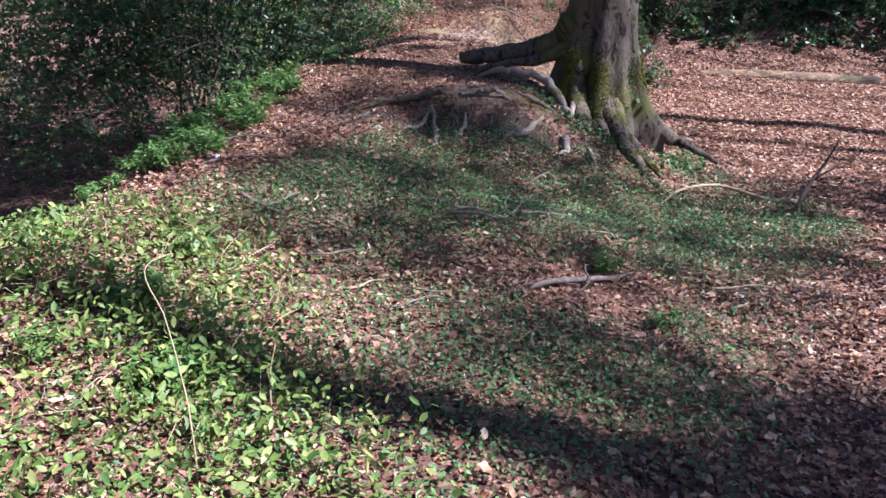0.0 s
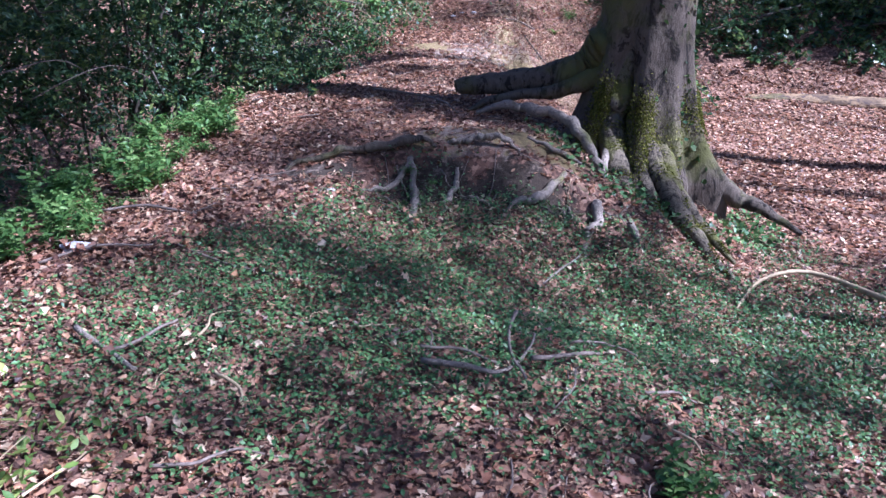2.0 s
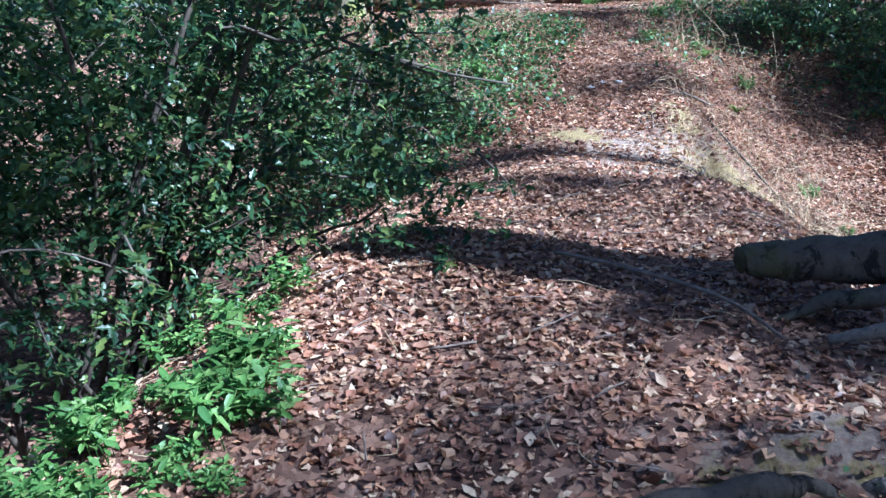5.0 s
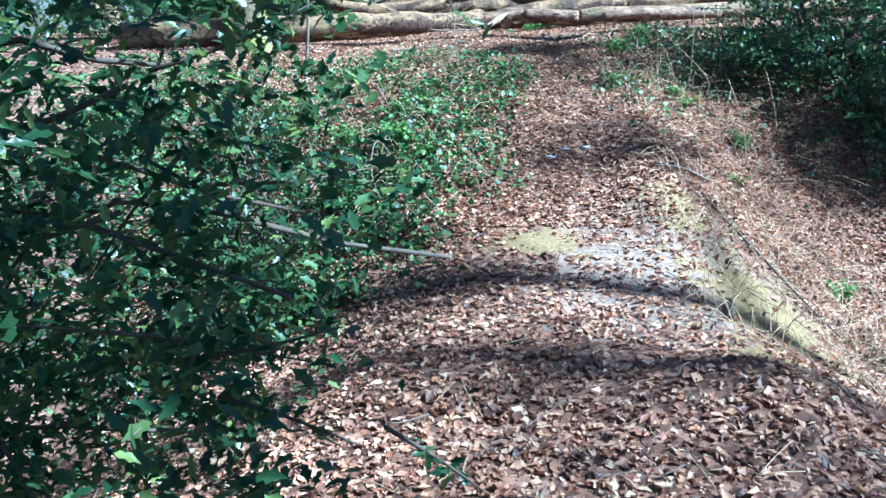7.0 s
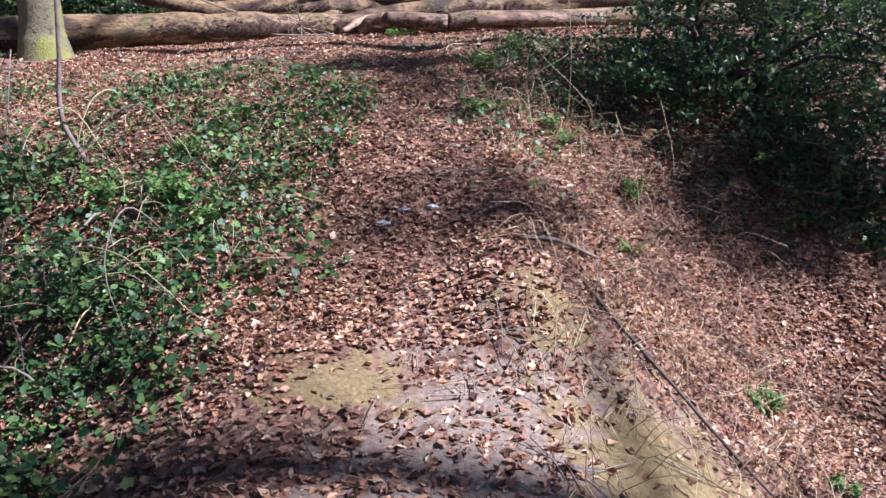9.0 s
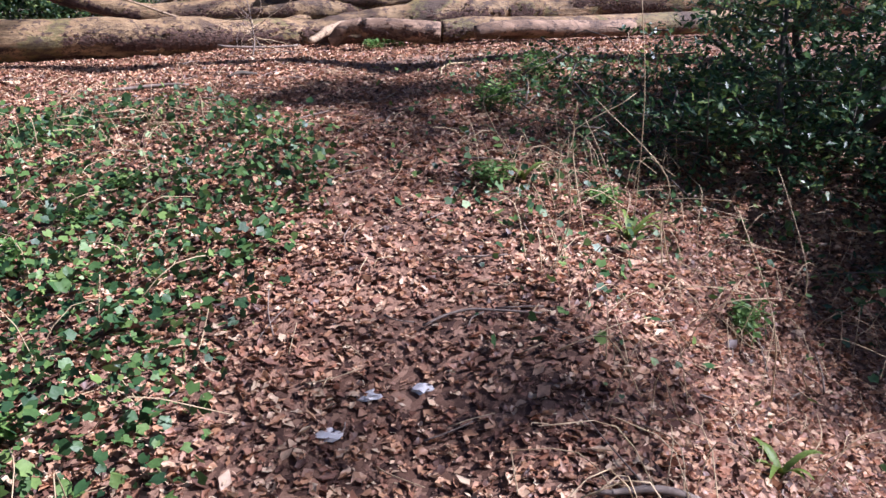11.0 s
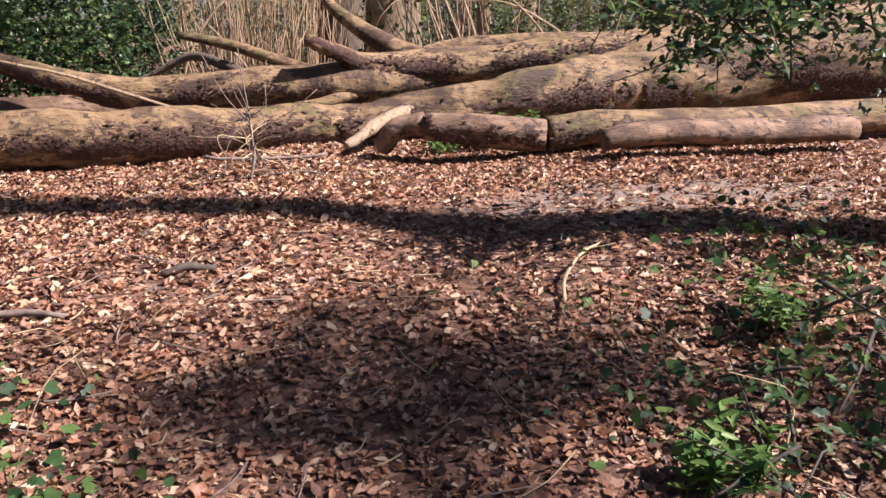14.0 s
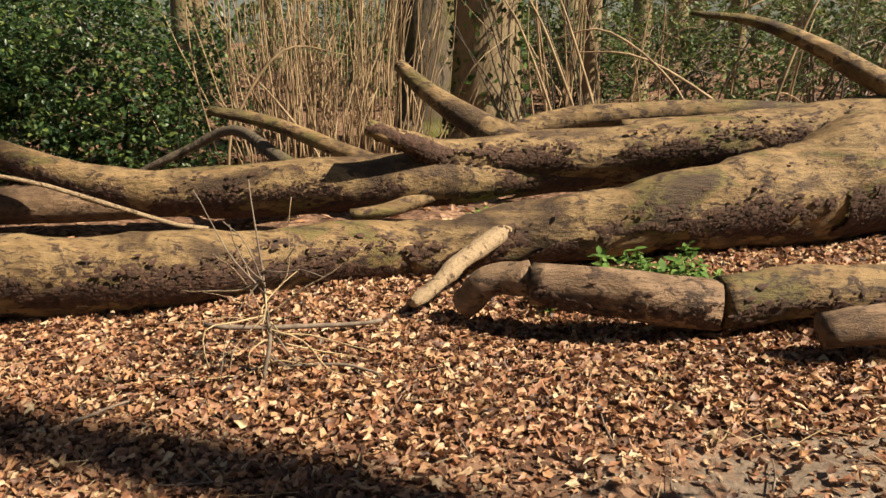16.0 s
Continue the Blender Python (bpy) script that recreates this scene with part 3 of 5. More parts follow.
BX, BY = 1.60, 7.75
beech = thing("beech_tree", (BX, BY, 0.14), "mature beech with a flaring trunk, ivy and mossy bared roots", "tree")
ROOT_WAYS = ((-3.0, 0.46, 0.62), (-2.45, 0.30, 0.40), (-1.72, 0.36, 0.38), (-1.15, 0.22, 0.34), (-0.55, 0.34, 0.44), (0.6, 0.25, 0.6), (1.8, 0.25, 0.6))
ang = np.linspace(0, 2 * np.pi, 72, endpoint=False)
hs = np.concatenate((np.linspace(-0.7, 1.4, 40), np.linspace(1.55, 9.5, 20)))
rows = []
for h in hs:
    k = max(h, -0.3)
    rad = (0.325 - 0.012 * max(h, 0)) * np.ones_like(ang)
    for way, amp, width in ROOT_WAYS:
        d = np.angle(np.exp(1j * (ang - way)))
        rad += amp * np.exp(-np.clip(k + 0.05, 0, 9) / 0.36) * np.exp(-(d / (width * 0.62)) ** 2) + 0.06 * math.exp(-k / 1.2) * np.exp(-(d / 0.3) ** 2)
    rad -= 0.16 * math.exp(-((h - 0.5) / 0.34) ** 2) * np.exp(-((np.angle(np.exp(1j * (ang + 2.12)))) / 0.15) ** 2)
    rad += 0.012 * np.sin(ang * 5 + h * 1.4) + 0.01 * value_noise(ang * 4, np.full_like(ang, h * 5))
    lean = 0.015 * h
    rows.append(np.stack((rad * np.cos(ang) - 0.05 + lean, rad * np.sin(ang), np.full_like(ang, h)), 1))
nv = len(ang)
tv = np.vstack(rows)
tf = np.array([(i * nv + j, i * nv + (j + 1) % nv, (i + 1) * nv + (j + 1) % nv, (i + 1) * nv + j) for i in range(len(hs) - 1) for j in range(nv)])
mesh_object("trunk", tv, tf, BEECH, beech, smooth=True)
ROOTS = (
    (((1.48, 7.72, 1.62, .12), (1.44, 7.73, 1.35, .15), (1.34, 7.74, 1.07, .185), (1.20, 7.77, 0.90, .155), (1.05, 7.80, 0.81, .125), (0.82, 7.87, 0.74, .10), (0.50, 7.98, 0.69, .088), (0.18, 8.06, 0.65, .06)), BEECH, "dark root reaching over the bank"),
    (((1.34, 7.64, 0.82, .10), (1.06, 7.66, 0.72, .07), (0.78, 7.74, 0.65, .05), (0.48, 7.82, 0.59, .032), (0.24, 7.84, 0.50, .012)), BEECH, ""),
    (((1.20, 7.05, 0.20, .03), (1.10, 7.12, 0.36, .032), (1.00, 7.26, 0.51, .034), (0.86, 7.40, 0.575, .032), (0.70, 7.48, 0.58, .036), (0.54, 7.53, 0.60, .028), (0.34, 7.6, 0.53, .014)), ROOT, "pale worn root"),
    (((1.55, 7.52, 1.0, .05), (1.53, 7.49, 0.70, .085), (1.51, 7.41, 0.44, .105), (1.58, 7.2, 0.22, .09), (1.68, 6.95, 0.03, .07), (1.75, 6.7, -0.11, .052), (1.85, 6.45, -0.23, .03), (1.92, 6.3, -0.30, .012)), MOSSY, "front root covered in moss"),
    (((1.66, 7.52, 0.8, .04), (1.66, 7.45, 0.48, .065), (1.67, 7.3, 0.24, .07), (1.74, 7.0, 0.02, .05), (1.86, 6.7, -0.12, .03), (1.95, 6.5, -0.22, .012)), MOSSY, ""),
    (((1.42, 7.56, 1.0, .05), (1.36, 7.53, 0.70, .08), (1.31, 7.46, 0.46, .092), (1.32, 7.25, 0.24, .085), (1.36, 7.05, 0.06, .075), (1.40, 6.85, -0.08, .055), (1.45, 6.65, -0.18, .02)), MOSSY, "mossy root"),
    (((1.48, 7.55, 0.7, .04), (1.46, 7.42, 0.42, .055), (1.46, 7.3, 0.26, .06), (1.50, 7.0, 0.06, .05), (1.58, 6.65, -0.14, .02)), MOSSY, ""),
    (((1.38, 7.55, 0.5, .05), (1.24, 7.3, 0.32, .034), (1.16, 7.0, 0.16, .028), (1.13, 6.75, 0.05, .018)), ROOT, ""),
    (((1.72, 7.68, 0.55, .11), (1.92, 7.6, 0.24, .10), (2.06, 7.46, 0.07, .08), (2.22, 7.36, -0.02, .06), (2.42, 7.28, -0.10, .04), (2.65, 7.15, -0.24, .015)), BEECH, ""),
    (((1.95, 7.75, 0.25, .08), (2.25, 7.7, -0.02, .05), (2.5, 7.6, -0.2, .02)), BEECH, ""),
)
def gnarled(points, seed, amount=0.32):
    """The same root with knuckles, kinks and swellings along it."""
    r = np.random.default_rng(seed)
    line = smooth_line(points, 6)
    n = len(line)
    soft = lambda a: (np.roll(a, 1, 0) + 2 * a + np.roll(a, -1, 0)) / 4
    shift, swell = soft(soft(r.normal(0, 1, (n, 3)))), soft(soft(r.normal(0, 1, n)))
    fade = np.sin(np.linspace(0, np.pi, n)) ** 0.5
    line[:, :3] += shift * (line[:, 3] * 1.6 * amount * fade)[:, None]
    line[:, 3] *= np.clip(1 + 1.1 * amount * swell * fade, 0.5, 1.6)
    return [tuple(v) for v in line]


for i, (pts, m, lab) in enumerate(ROOTS):
    limb("root", gnarled(pts, 300 + i, 0.2 if m is ROOT else 0.05 if i == 0 else 0.14), m, beech, lab, 14, 2, 0.10, 20 + i, 0.006)
# small bared roots that hug the bank: x, y, height over the ground, radius
for i, (pts, m) in enumerate((
        (((0.14, 6.86, -.01, .010), (0.20, 6.84, .02, .022), (0.30, 6.84, .045, .028), (0.40, 6.84, .055, .028), (0.50, 6.82, .045, .022), (0.60, 6.80, .0, .010)), ROOT),
        (((-0.10, 6.74, .01, .022), (-0.07, 6.60, .03, .028), (-0.06, 6.47, .03, .027), (-0.07, 6.34, .01, .020), (-0.08, 6.22, -.01, .010)), ROOT),
        (((-0.92, 6.62, -.01, .010), (-0.82, 6.70, .01, .018), (-0.68, 6.73, .015, .020), (-0.54, 6.75, .03, .024), (-0.34, 6.77, .045, .027), (-0.14, 6.79, .06, .030), (-0.02, 6.80, .07, .022), (0.06, 6.80, .02, .012)), BEECH),
        (((-0.10, 6.72, .01, .018), (-0.22, 6.62, .03, .020), (-0.32, 6.54, .01, .012), (-0.40, 6.46, -.01, .006)), ROOT),
        (((0.90, 6.80, .0, .016), (0.80, 6.68, .03, .026), (0.68, 6.56, .03, .025), (0.56, 6.47, .02, .018), (0.48, 6.40, -.01, .008)), ROOT),
        (((1.10, 6.70, .03, .030), (1.08, 6.58, .03, .030), (1.02, 6.46, .02, .026), (0.98, 6.34, .02, .020), (0.95, 6.20, -.01, .009)), ROOT),
        (((0.20, 6.70, .02, .010), (0.18, 6.62, .03, .018), (0.13, 6.48, .02, .016), (0.10, 6.38, -.01, .008)), ROOT),
        (((0.66, 7.02, .0, .010), (0.80, 6.96, .03, .016), (0.94, 7.0, .02, .018), (1.06, 7.06, .0, .012)), ROOT),
        (((1.28, 6.55, .0, .018), (1.27, 6.42, .02, .018), (1.31, 6.26, -.01, .008)), ROOT))):
    limb("root", gnarled([(px, py, ground_z(px, py) + ph, pr) for px, py, ph, pr in pts], 400 + i, 0.22), m, beech, "", 10, 2, 0.14, 60 + i, 0.004)
fork = np.random.default_rng(77)
for i in range(26):
    px, py = fork.uniform(-0.75, 1.35), fork.uniform(6.4, 6.8)
    a, ln, pr = fork.normal(-1.4, 0.6), fork.uniform(0.1, 0.34), fork.uniform(.003, .007)
    pts = [(px + ln * k * math.cos(a), py + ln * k * math.sin(a)) for k in (0, .35, .7, 1)]
    limb("rootlet", gnarled([(u, v, ground_z(u, v) + h, pr * w) for (u, v), h, w in zip(pts, (-.01, .02, .02, -.01), (1, .9, .7, .4))], 500 + i, 0.6), ROOT if i % 3 else BEECH, beech, "", 6, 2, 0.14, 90 + i, 0.006)
for i in range(7):
    a = i * 0.9
    z0 = 6.5 + 0.5 * i
    limb("limb", [(BX + 0.1, BY, z0 + 0.6, .12), (BX + 1.3 * math.cos(a), BY + 1.3 * math.sin(a), z0 + 2, .08), (BX + 3 * math.cos(a + .2), BY + 3 * math.sin(a + .2), z0 + 3.6, .03)], BEECH, beech, "", 8, 4)
def tufts(points, n, seed, reach=(0.05, 0.95)):
    """Moss on the upper side of a root."""
    r = np.random.default_rng(seed)
    line = smooth_line(points, 12)
    k = r.uniform(*reach, n * 2) * (len(line) - 1)
    keep = value_noise(k * 0.3 + seed, k * 0.05) > -0.12
    k = k[keep][:n]
    row = line[k.astype(int)]
    side = r.normal(0, 0.6, len(k))
    at = row[:, :3] + np.stack((np.sin(side), -0.35 * np.ones(len(k)), np.cos(side)), 1) * (row[:, 3] * 1.03)[:, None]
    return at - np.array(beech.location)


pads = np.vstack([tufts(ROOTS[i][0], 1500, i) for i in (3, 4, 5, 6)])
wild = np.random.default_rng(5)
for way, h0, wd in ((-2.4, 0.48, 0.10), (-1.72, 0.42, 0.13), (-1.6, 0.16, 0.2), (-2.4, 0.2, 0.14), (-0.5, 0.4, 0.25)):
    a, h = wild.normal(way, wd, 1900), wild.normal(h0, 0.09, 1900)
    d = 0.325 + sum(amp * np.exp(-np.clip(h + 0.05, 0, 9) / 0.36) * np.exp(-(np.angle(np.exp(1j * (a - w))) / (width * 0.62)) ** 2) for w, amp, width in ROOT_WAYS)
    d = d + sum(0.06 * np.exp(-np.clip(h, 0, 9) / 1.2) * np.exp(-(np.angle(np.exp(1j * (a - w))) / 0.3) ** 2) for w, amp, width in ROOT_WAYS)
    pads = np.vstack((pads, np.stack(((d + 0.012) * np.cos(a) - 0.05, (d + 0.012) * np.sin(a), h), 1)))
tagged(mesh_object("moss", *scatter(pads, wild.uniform(0.010, 0.022, len(pads)), 0.8, (SMALL, SMALL_F), r=wild), MOSS, beech, "yellow-green moss on the root flare"), kind="stuff")
n = 700
a, h = wild.uniform(-2.6, 0.3, n), wild.uniform(-0.25, 0.12, n)
d = 0.75 + 0.35 * wild.random(n)
at = np.stack((d * np.cos(a), d * np.sin(a), np.zeros(n)), 1)
at[:, 2] = height(at[:, 0] + BX, at[:, 1] + BY) - beech.location[2] + wild.uniform(0.02, 0.1, n)
tagged(mesh_object("ivy_skirt", *scatter(at, wild.uniform(0.025, 0.045, n), 0.6, (LOBED, LOBED_F), r=wild), CARPET, beech, "low green leaves round the foot of the trunk"), kind="stuff")
n = 500
a, h = rng.normal(0.0, 0.75, n), rng.uniform(-0.1, 2.4, n)
d = 0.34 + 0.25 * np.exp(-np.clip(h, 0, 9) / 0.3)
at = np.stack((d * np.cos(a) - 0.03, d * np.sin(a), h), 1)
mesh_object("ivy", *scatter(at, rng.uniform(0.03, 0.055, n), 0.9, (LOBED, LOBED_F)), IVY, beech, "ivy leaves climbing the bark")


# ---- shrubs ----
def shrub(name, base, blobs, leaves, size, material, label, category, stems=9, template=(HOLLY_V, HOLLY_F), stem_mat=None, seed=1, flat=0.6, reach=1.0, thick=0.028, stem_blobs=99, twigs=260):
    """Stems from the base into leafy masses; leaves sit in sprays along short twigs."""
    r = np.random.default_rng(seed)
    bz = ground_z(*base)
    ob = thing(name, (base[0], base[1], bz), label, category)
    o = np.array((base[0], base[1], bz))
    vol = np.array([b[3] * b[4] * b[5] for b in blobs]) ** 0.8
    vol = vol / vol.sum()
    per = 14
    sprays = leaves // per
    which = r.choice(len(blobs), sprays, p=vol)
    b = np.array(blobs)[which]
    d = r.normal(0, 1, (sprays, 3))
    d /= np.linalg.norm(d, axis=1)[:, None]
    rad = r.random(sprays) ** 0.45
    c = b[:, :3] + d * rad[:, None] * b[:, 3:] + r.normal(0, 0.06, (sprays, 3))
    c[:, 2] = np.maximum(c[:, 2], height(c[:, 0], c[:, 1]) + 0.05)
    way = d * np.array([1, 1, 0.4]) + r.normal(0, 0.4, (sprays, 3))
    way /= np.linalg.norm(way, axis=1)[:, None]
    along = np.tile(np.linspace(-0.5, 0.5, per), sprays)
    ln = np.repeat(r.uniform(0.18, 0.4, sprays) * reach, per)
    at = np.repeat(c, per, 0) + np.repeat(way, per, 0) * (along * ln)[:, None] + r.normal(0, 0.018 * reach, (sprays * per, 3))
    foliage = mesh_object("foliage", *scatter(at - o, r.uniform(*size, len(at)), flat, template, (0.5, 1.5), r=r), material, ob)
    sm = stem_mat or DARK_TWIG
    for i in range(stems):
        t = np.array(blobs[i % min(stem_blobs, len(blobs))][:3]) + r.normal(0, 0.25, 3)
        b0 = np.array((base[0], base[1])) + r.normal(0, 0.28, 2)
        p0 = np.array((b0[0], b0[1], ground_z(*b0) - 0.05))
        far = min(1.0, max(0.0, math.hypot(*(t - p0)[:2]) - 0.8))
        mid = (p0 + t) / 2 + r.normal(0, 0.12, 3) + np.array((0, 0, 0.15 + far * 0.5 * (t[2] - p0[2])))
        limb("stem", [(*p0, thick), (*mid, thick * 0.7), (*t, thick * 0.35)], sm, ob, "", 6, 4, 0.1, seed * 50 + i, 0.012)
    tw = []
    for i in range(0, sprays, max(1, sprays // twigs)):
        e0, e1 = c[i] - way[i] * 0.22 * reach, c[i] + way[i] * 0.2 * reach
        tw.append(tube([(*(e0 - o), 0.006), (*((e0 + e1) / 2 - o + r.normal(0, .01, 3)), 0.004), (*(e1 - o), 0.002)], 4, 2, 0.1, i))
    tagged(mesh_object("brushwood", *join(tw), sm, ob), kind="stuff")
    tagged(foliage, kind="stuff")
    return ob


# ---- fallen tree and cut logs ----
def bark_shade_flakes(points, n, parent, seed, middle=-0.5, spread_by=0.36):
    """Thin dark plates of old bark; massed low on the flank, they imitate shade."""
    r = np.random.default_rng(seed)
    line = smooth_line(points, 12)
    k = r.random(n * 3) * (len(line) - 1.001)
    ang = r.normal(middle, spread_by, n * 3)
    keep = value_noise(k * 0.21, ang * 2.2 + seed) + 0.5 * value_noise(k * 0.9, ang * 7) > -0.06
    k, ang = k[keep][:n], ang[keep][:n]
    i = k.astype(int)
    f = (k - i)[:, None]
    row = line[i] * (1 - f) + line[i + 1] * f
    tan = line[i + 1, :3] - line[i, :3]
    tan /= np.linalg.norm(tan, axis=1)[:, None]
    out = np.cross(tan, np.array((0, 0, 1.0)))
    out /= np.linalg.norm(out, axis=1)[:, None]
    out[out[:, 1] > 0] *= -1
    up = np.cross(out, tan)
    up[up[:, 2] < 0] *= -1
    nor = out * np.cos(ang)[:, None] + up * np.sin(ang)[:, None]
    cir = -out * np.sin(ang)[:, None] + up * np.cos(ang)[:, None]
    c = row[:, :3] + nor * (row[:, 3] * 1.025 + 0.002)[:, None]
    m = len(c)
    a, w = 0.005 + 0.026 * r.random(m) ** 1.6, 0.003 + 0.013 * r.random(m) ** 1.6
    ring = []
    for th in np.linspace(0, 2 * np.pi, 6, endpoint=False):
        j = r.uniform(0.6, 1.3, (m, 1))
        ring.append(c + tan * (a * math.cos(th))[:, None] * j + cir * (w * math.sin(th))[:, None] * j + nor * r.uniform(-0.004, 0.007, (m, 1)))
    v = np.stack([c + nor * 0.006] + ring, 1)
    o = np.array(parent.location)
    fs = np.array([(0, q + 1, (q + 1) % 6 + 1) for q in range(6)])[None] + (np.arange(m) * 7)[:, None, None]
    return tagged(mesh_object("bark_shade_flaking", (v - o).reshape(-1, 3), fs.reshape(-1, 3), SHADE_FLAKE, parent, "dark flaking plates of old bark, massed low as underside shade"), kind="stuff")



fallen = thing("fallen_tree", (2.4, 20.1, 1.85), "great fallen beech trunk, forked, sunlit, with flaking bark", "fallen tree")
MAIN_STEM = ((-5.2, 18.7, 1.83, .2), (-3.4, 18.8, 1.89, .2), (-1.93, 18.9, 1.935, .19), (-1.12, 19.0, 1.955, .18), (-0.33, 19.3, 1.97, .165), (0.11, 19.4, 1.96, .16), (0.57, 19.45, 2.03, .165), (1.18, 19.55, 2.11, .185), (1.82, 19.7, 2.18, .23), (2.35, 19.9, 2.24, .30), (3.0, 20.15, 2.33, .36), (4.2, 20.4, 2.42, .42), (6.0, 20.6, 2.45, .45), (7.5, 20.7, 2.4, .5))
limb("trunk", MAIN_STEM, LOG, fallen, "", 32, 9, 0.09, 1, 0.012)
bark_shade_flakes(MAIN_STEM, 32000, fallen, 1, -0.62, 0.42)
LEFT_STEM = ((-2.95, 20.1, 2.52, .06), (-2.56, 20.0, 2.38, .08), (-2.06, 19.9, 2.25, .10), (-1.64, 19.9, 2.17, .13), (-1.12, 19.9, 2.18, .16), (-0.6, 19.9, 2.22, .165), (-0.1, 19.95, 2.25, .17), (0.41, 20.1, 2.25, .16), (0.9, 20.25, 2.27, .14), (1.8, 20.4, 2.3, .16))
limb("limb", LEFT_STEM, LOG, fallen, "", 20, 7, 0.06, 2, 0.006)
bark_shade_flakes(LEFT_STEM, 9500, fallen, 2, -0.65, 0.4)
UPPER_STEM = ((-0.22, 19.7, 2.59, .045), (-0.01, 19.8, 2.49, .06), (0.24, 20.0, 2.38, .10), (0.93, 20.2, 2.38, .15), (1.98, 20.3, 2.45, .165), (2.94, 20.4, 2.5, .22), (4.2, 20.5, 2.5, .3))
limb("limb", UPPER_STEM, LOG, fallen, "", 20, 7, 0.06, 3, 0.006)
bark_shade_flakes(UPPER_STEM, 6000, fallen, 3, -0.3, 0.45)
limb("branch", ((-2.11, 20.9, 2.12, .018), (-1.92, 20.9, 2.20, .028), (-1.70, 20.9, 2.30, .032), (-1.44, 20.85, 2.42, .036), (-1.24, 20.7, 2.43, .038), (-0.95, 20.3, 2.36, .045), (-0.7, 20.0, 2.28, .05)), BEECH, fallen, "dark curved branch in shade", 10, 5, 0.08, 10)
limb("branch", ((-1.33, 20.3, 2.62, .03), (-0.93, 20.3, 2.54, .048), (-0.46, 20.1, 2.40, .05), (-0.2, 19.98, 2.32, .06)), LOG, fallen, "", 12, 6, 0.08, 4)
limb("branch", ((-0.13, 20.5, 2.90, .042), (0.07, 20.4, 2.73, .06), (0.40, 20.3, 2.53, .09), (0.65, 20.2, 2.42, .10)), LOG, fallen, "broken upright branch", 14, 6, 0.08, 5)
limb("branch", ((1.75, 20.7, 3.22, .015), (2.15, 20.6, 3.16, .035), (2.51, 20.5, 3.0, .058), (2.9, 20.4, 2.78, .08), (3.3, 20.4, 2.6, .09)), LOG, fallen, "", 12, 6, 0.08, 6)
limb("branch_stub", ((0.12, 18.68, 1.91, .024), (0.16, 18.73, 1.93, .034), (0.22, 18.8, 1.965, .036), (0.29, 18.9, 2.0, .044), (0.38, 19.05, 2.04, .045), (0.48, 19.25, 2.07, .05), (0.6, 19.5, 2.08, .06)), PALE_WOOD, fallen, "pale broken stub with bare wood", 14, 5, 0.16, 7, 0.003)
limb("branch_stub", ((-0.33, 19.68, 2.09, .03), (-0.1, 19.75, 2.11, .045), (0.12, 19.9, 2.17, .05)), LOG, fallen, "", 10, 5, 0.1, 8)
limb("branch", ((-2.6, 18.9, 2.55, .009), (-1.9, 19.1, 2.36, .011), (-1.0, 19.25, 2.10, .013)), PALE_WOOD, fallen, "thin bleached branch", 6, 6, 0.1, 9, 0.01)


def log_piece(points, label, seed, material=None, flakes=0):
    o = points[len(points) // 2]
    ob = thing("cut_log", (o[0], o[1], o[2] - o[3]), label, "log", "sawn logs beside the track")
    limb("bark", points, material or CUT_LOG, ob, "", 20, 6, 0.06, seed, 0.005)
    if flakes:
        bark_shade_flakes(points, flakes, ob, seed, -0.5)
    return ob


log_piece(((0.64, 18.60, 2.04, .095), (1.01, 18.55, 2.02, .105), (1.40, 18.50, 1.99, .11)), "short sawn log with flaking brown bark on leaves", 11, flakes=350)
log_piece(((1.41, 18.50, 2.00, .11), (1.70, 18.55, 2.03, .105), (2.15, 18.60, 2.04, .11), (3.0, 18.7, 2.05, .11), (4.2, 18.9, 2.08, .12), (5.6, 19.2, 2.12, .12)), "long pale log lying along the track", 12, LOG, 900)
log_piece(((1.70, 18.22, 1.99, .065), (1.95, 18.22, 2.03, .075), (2.6, 18.3, 2.03, .08), (3.4, 18.45, 2.03, .085)), "thin sawn log leaning on a longer one", 13)
log_piece(((0.64, 18.62, 2.06, .075), (0.47, 18.66, 2.02, .07), (0.35, 18.72, 1.90, .065)), "curved dark log end under the stub", 14)
log_piece(((0.60, 20.9, 2.42, .065), (1.0, 21.0, 2.50, .085), (1.4, 21.0, 2.55, .08), (2.18, 21.0, 2.57, .07), (3.4, 21.1, 2.5, .07)), "mossy log lying behind the fallen tree", 15, LOG)
log_piece(((1.35, 20.72, 2.47, .065), (1.8, 20.7, 2.5, .07), (2.4, 20.7, 2.52, .065)), "sawn limb resting behind the fallen tree", 16, LOG)
log_piece(((-4.6, 20.3, 1.98, .14), (-3.2, 20.2, 2.0, .13), (-1.9, 20.3, 2.03, .12), (-0.8, 20.5, 2.04, .10)), "dark shaded log behind the fallen tree", 17)
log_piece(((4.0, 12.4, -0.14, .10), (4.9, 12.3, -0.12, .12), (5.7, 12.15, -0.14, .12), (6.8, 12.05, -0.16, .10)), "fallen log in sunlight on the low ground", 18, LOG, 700)
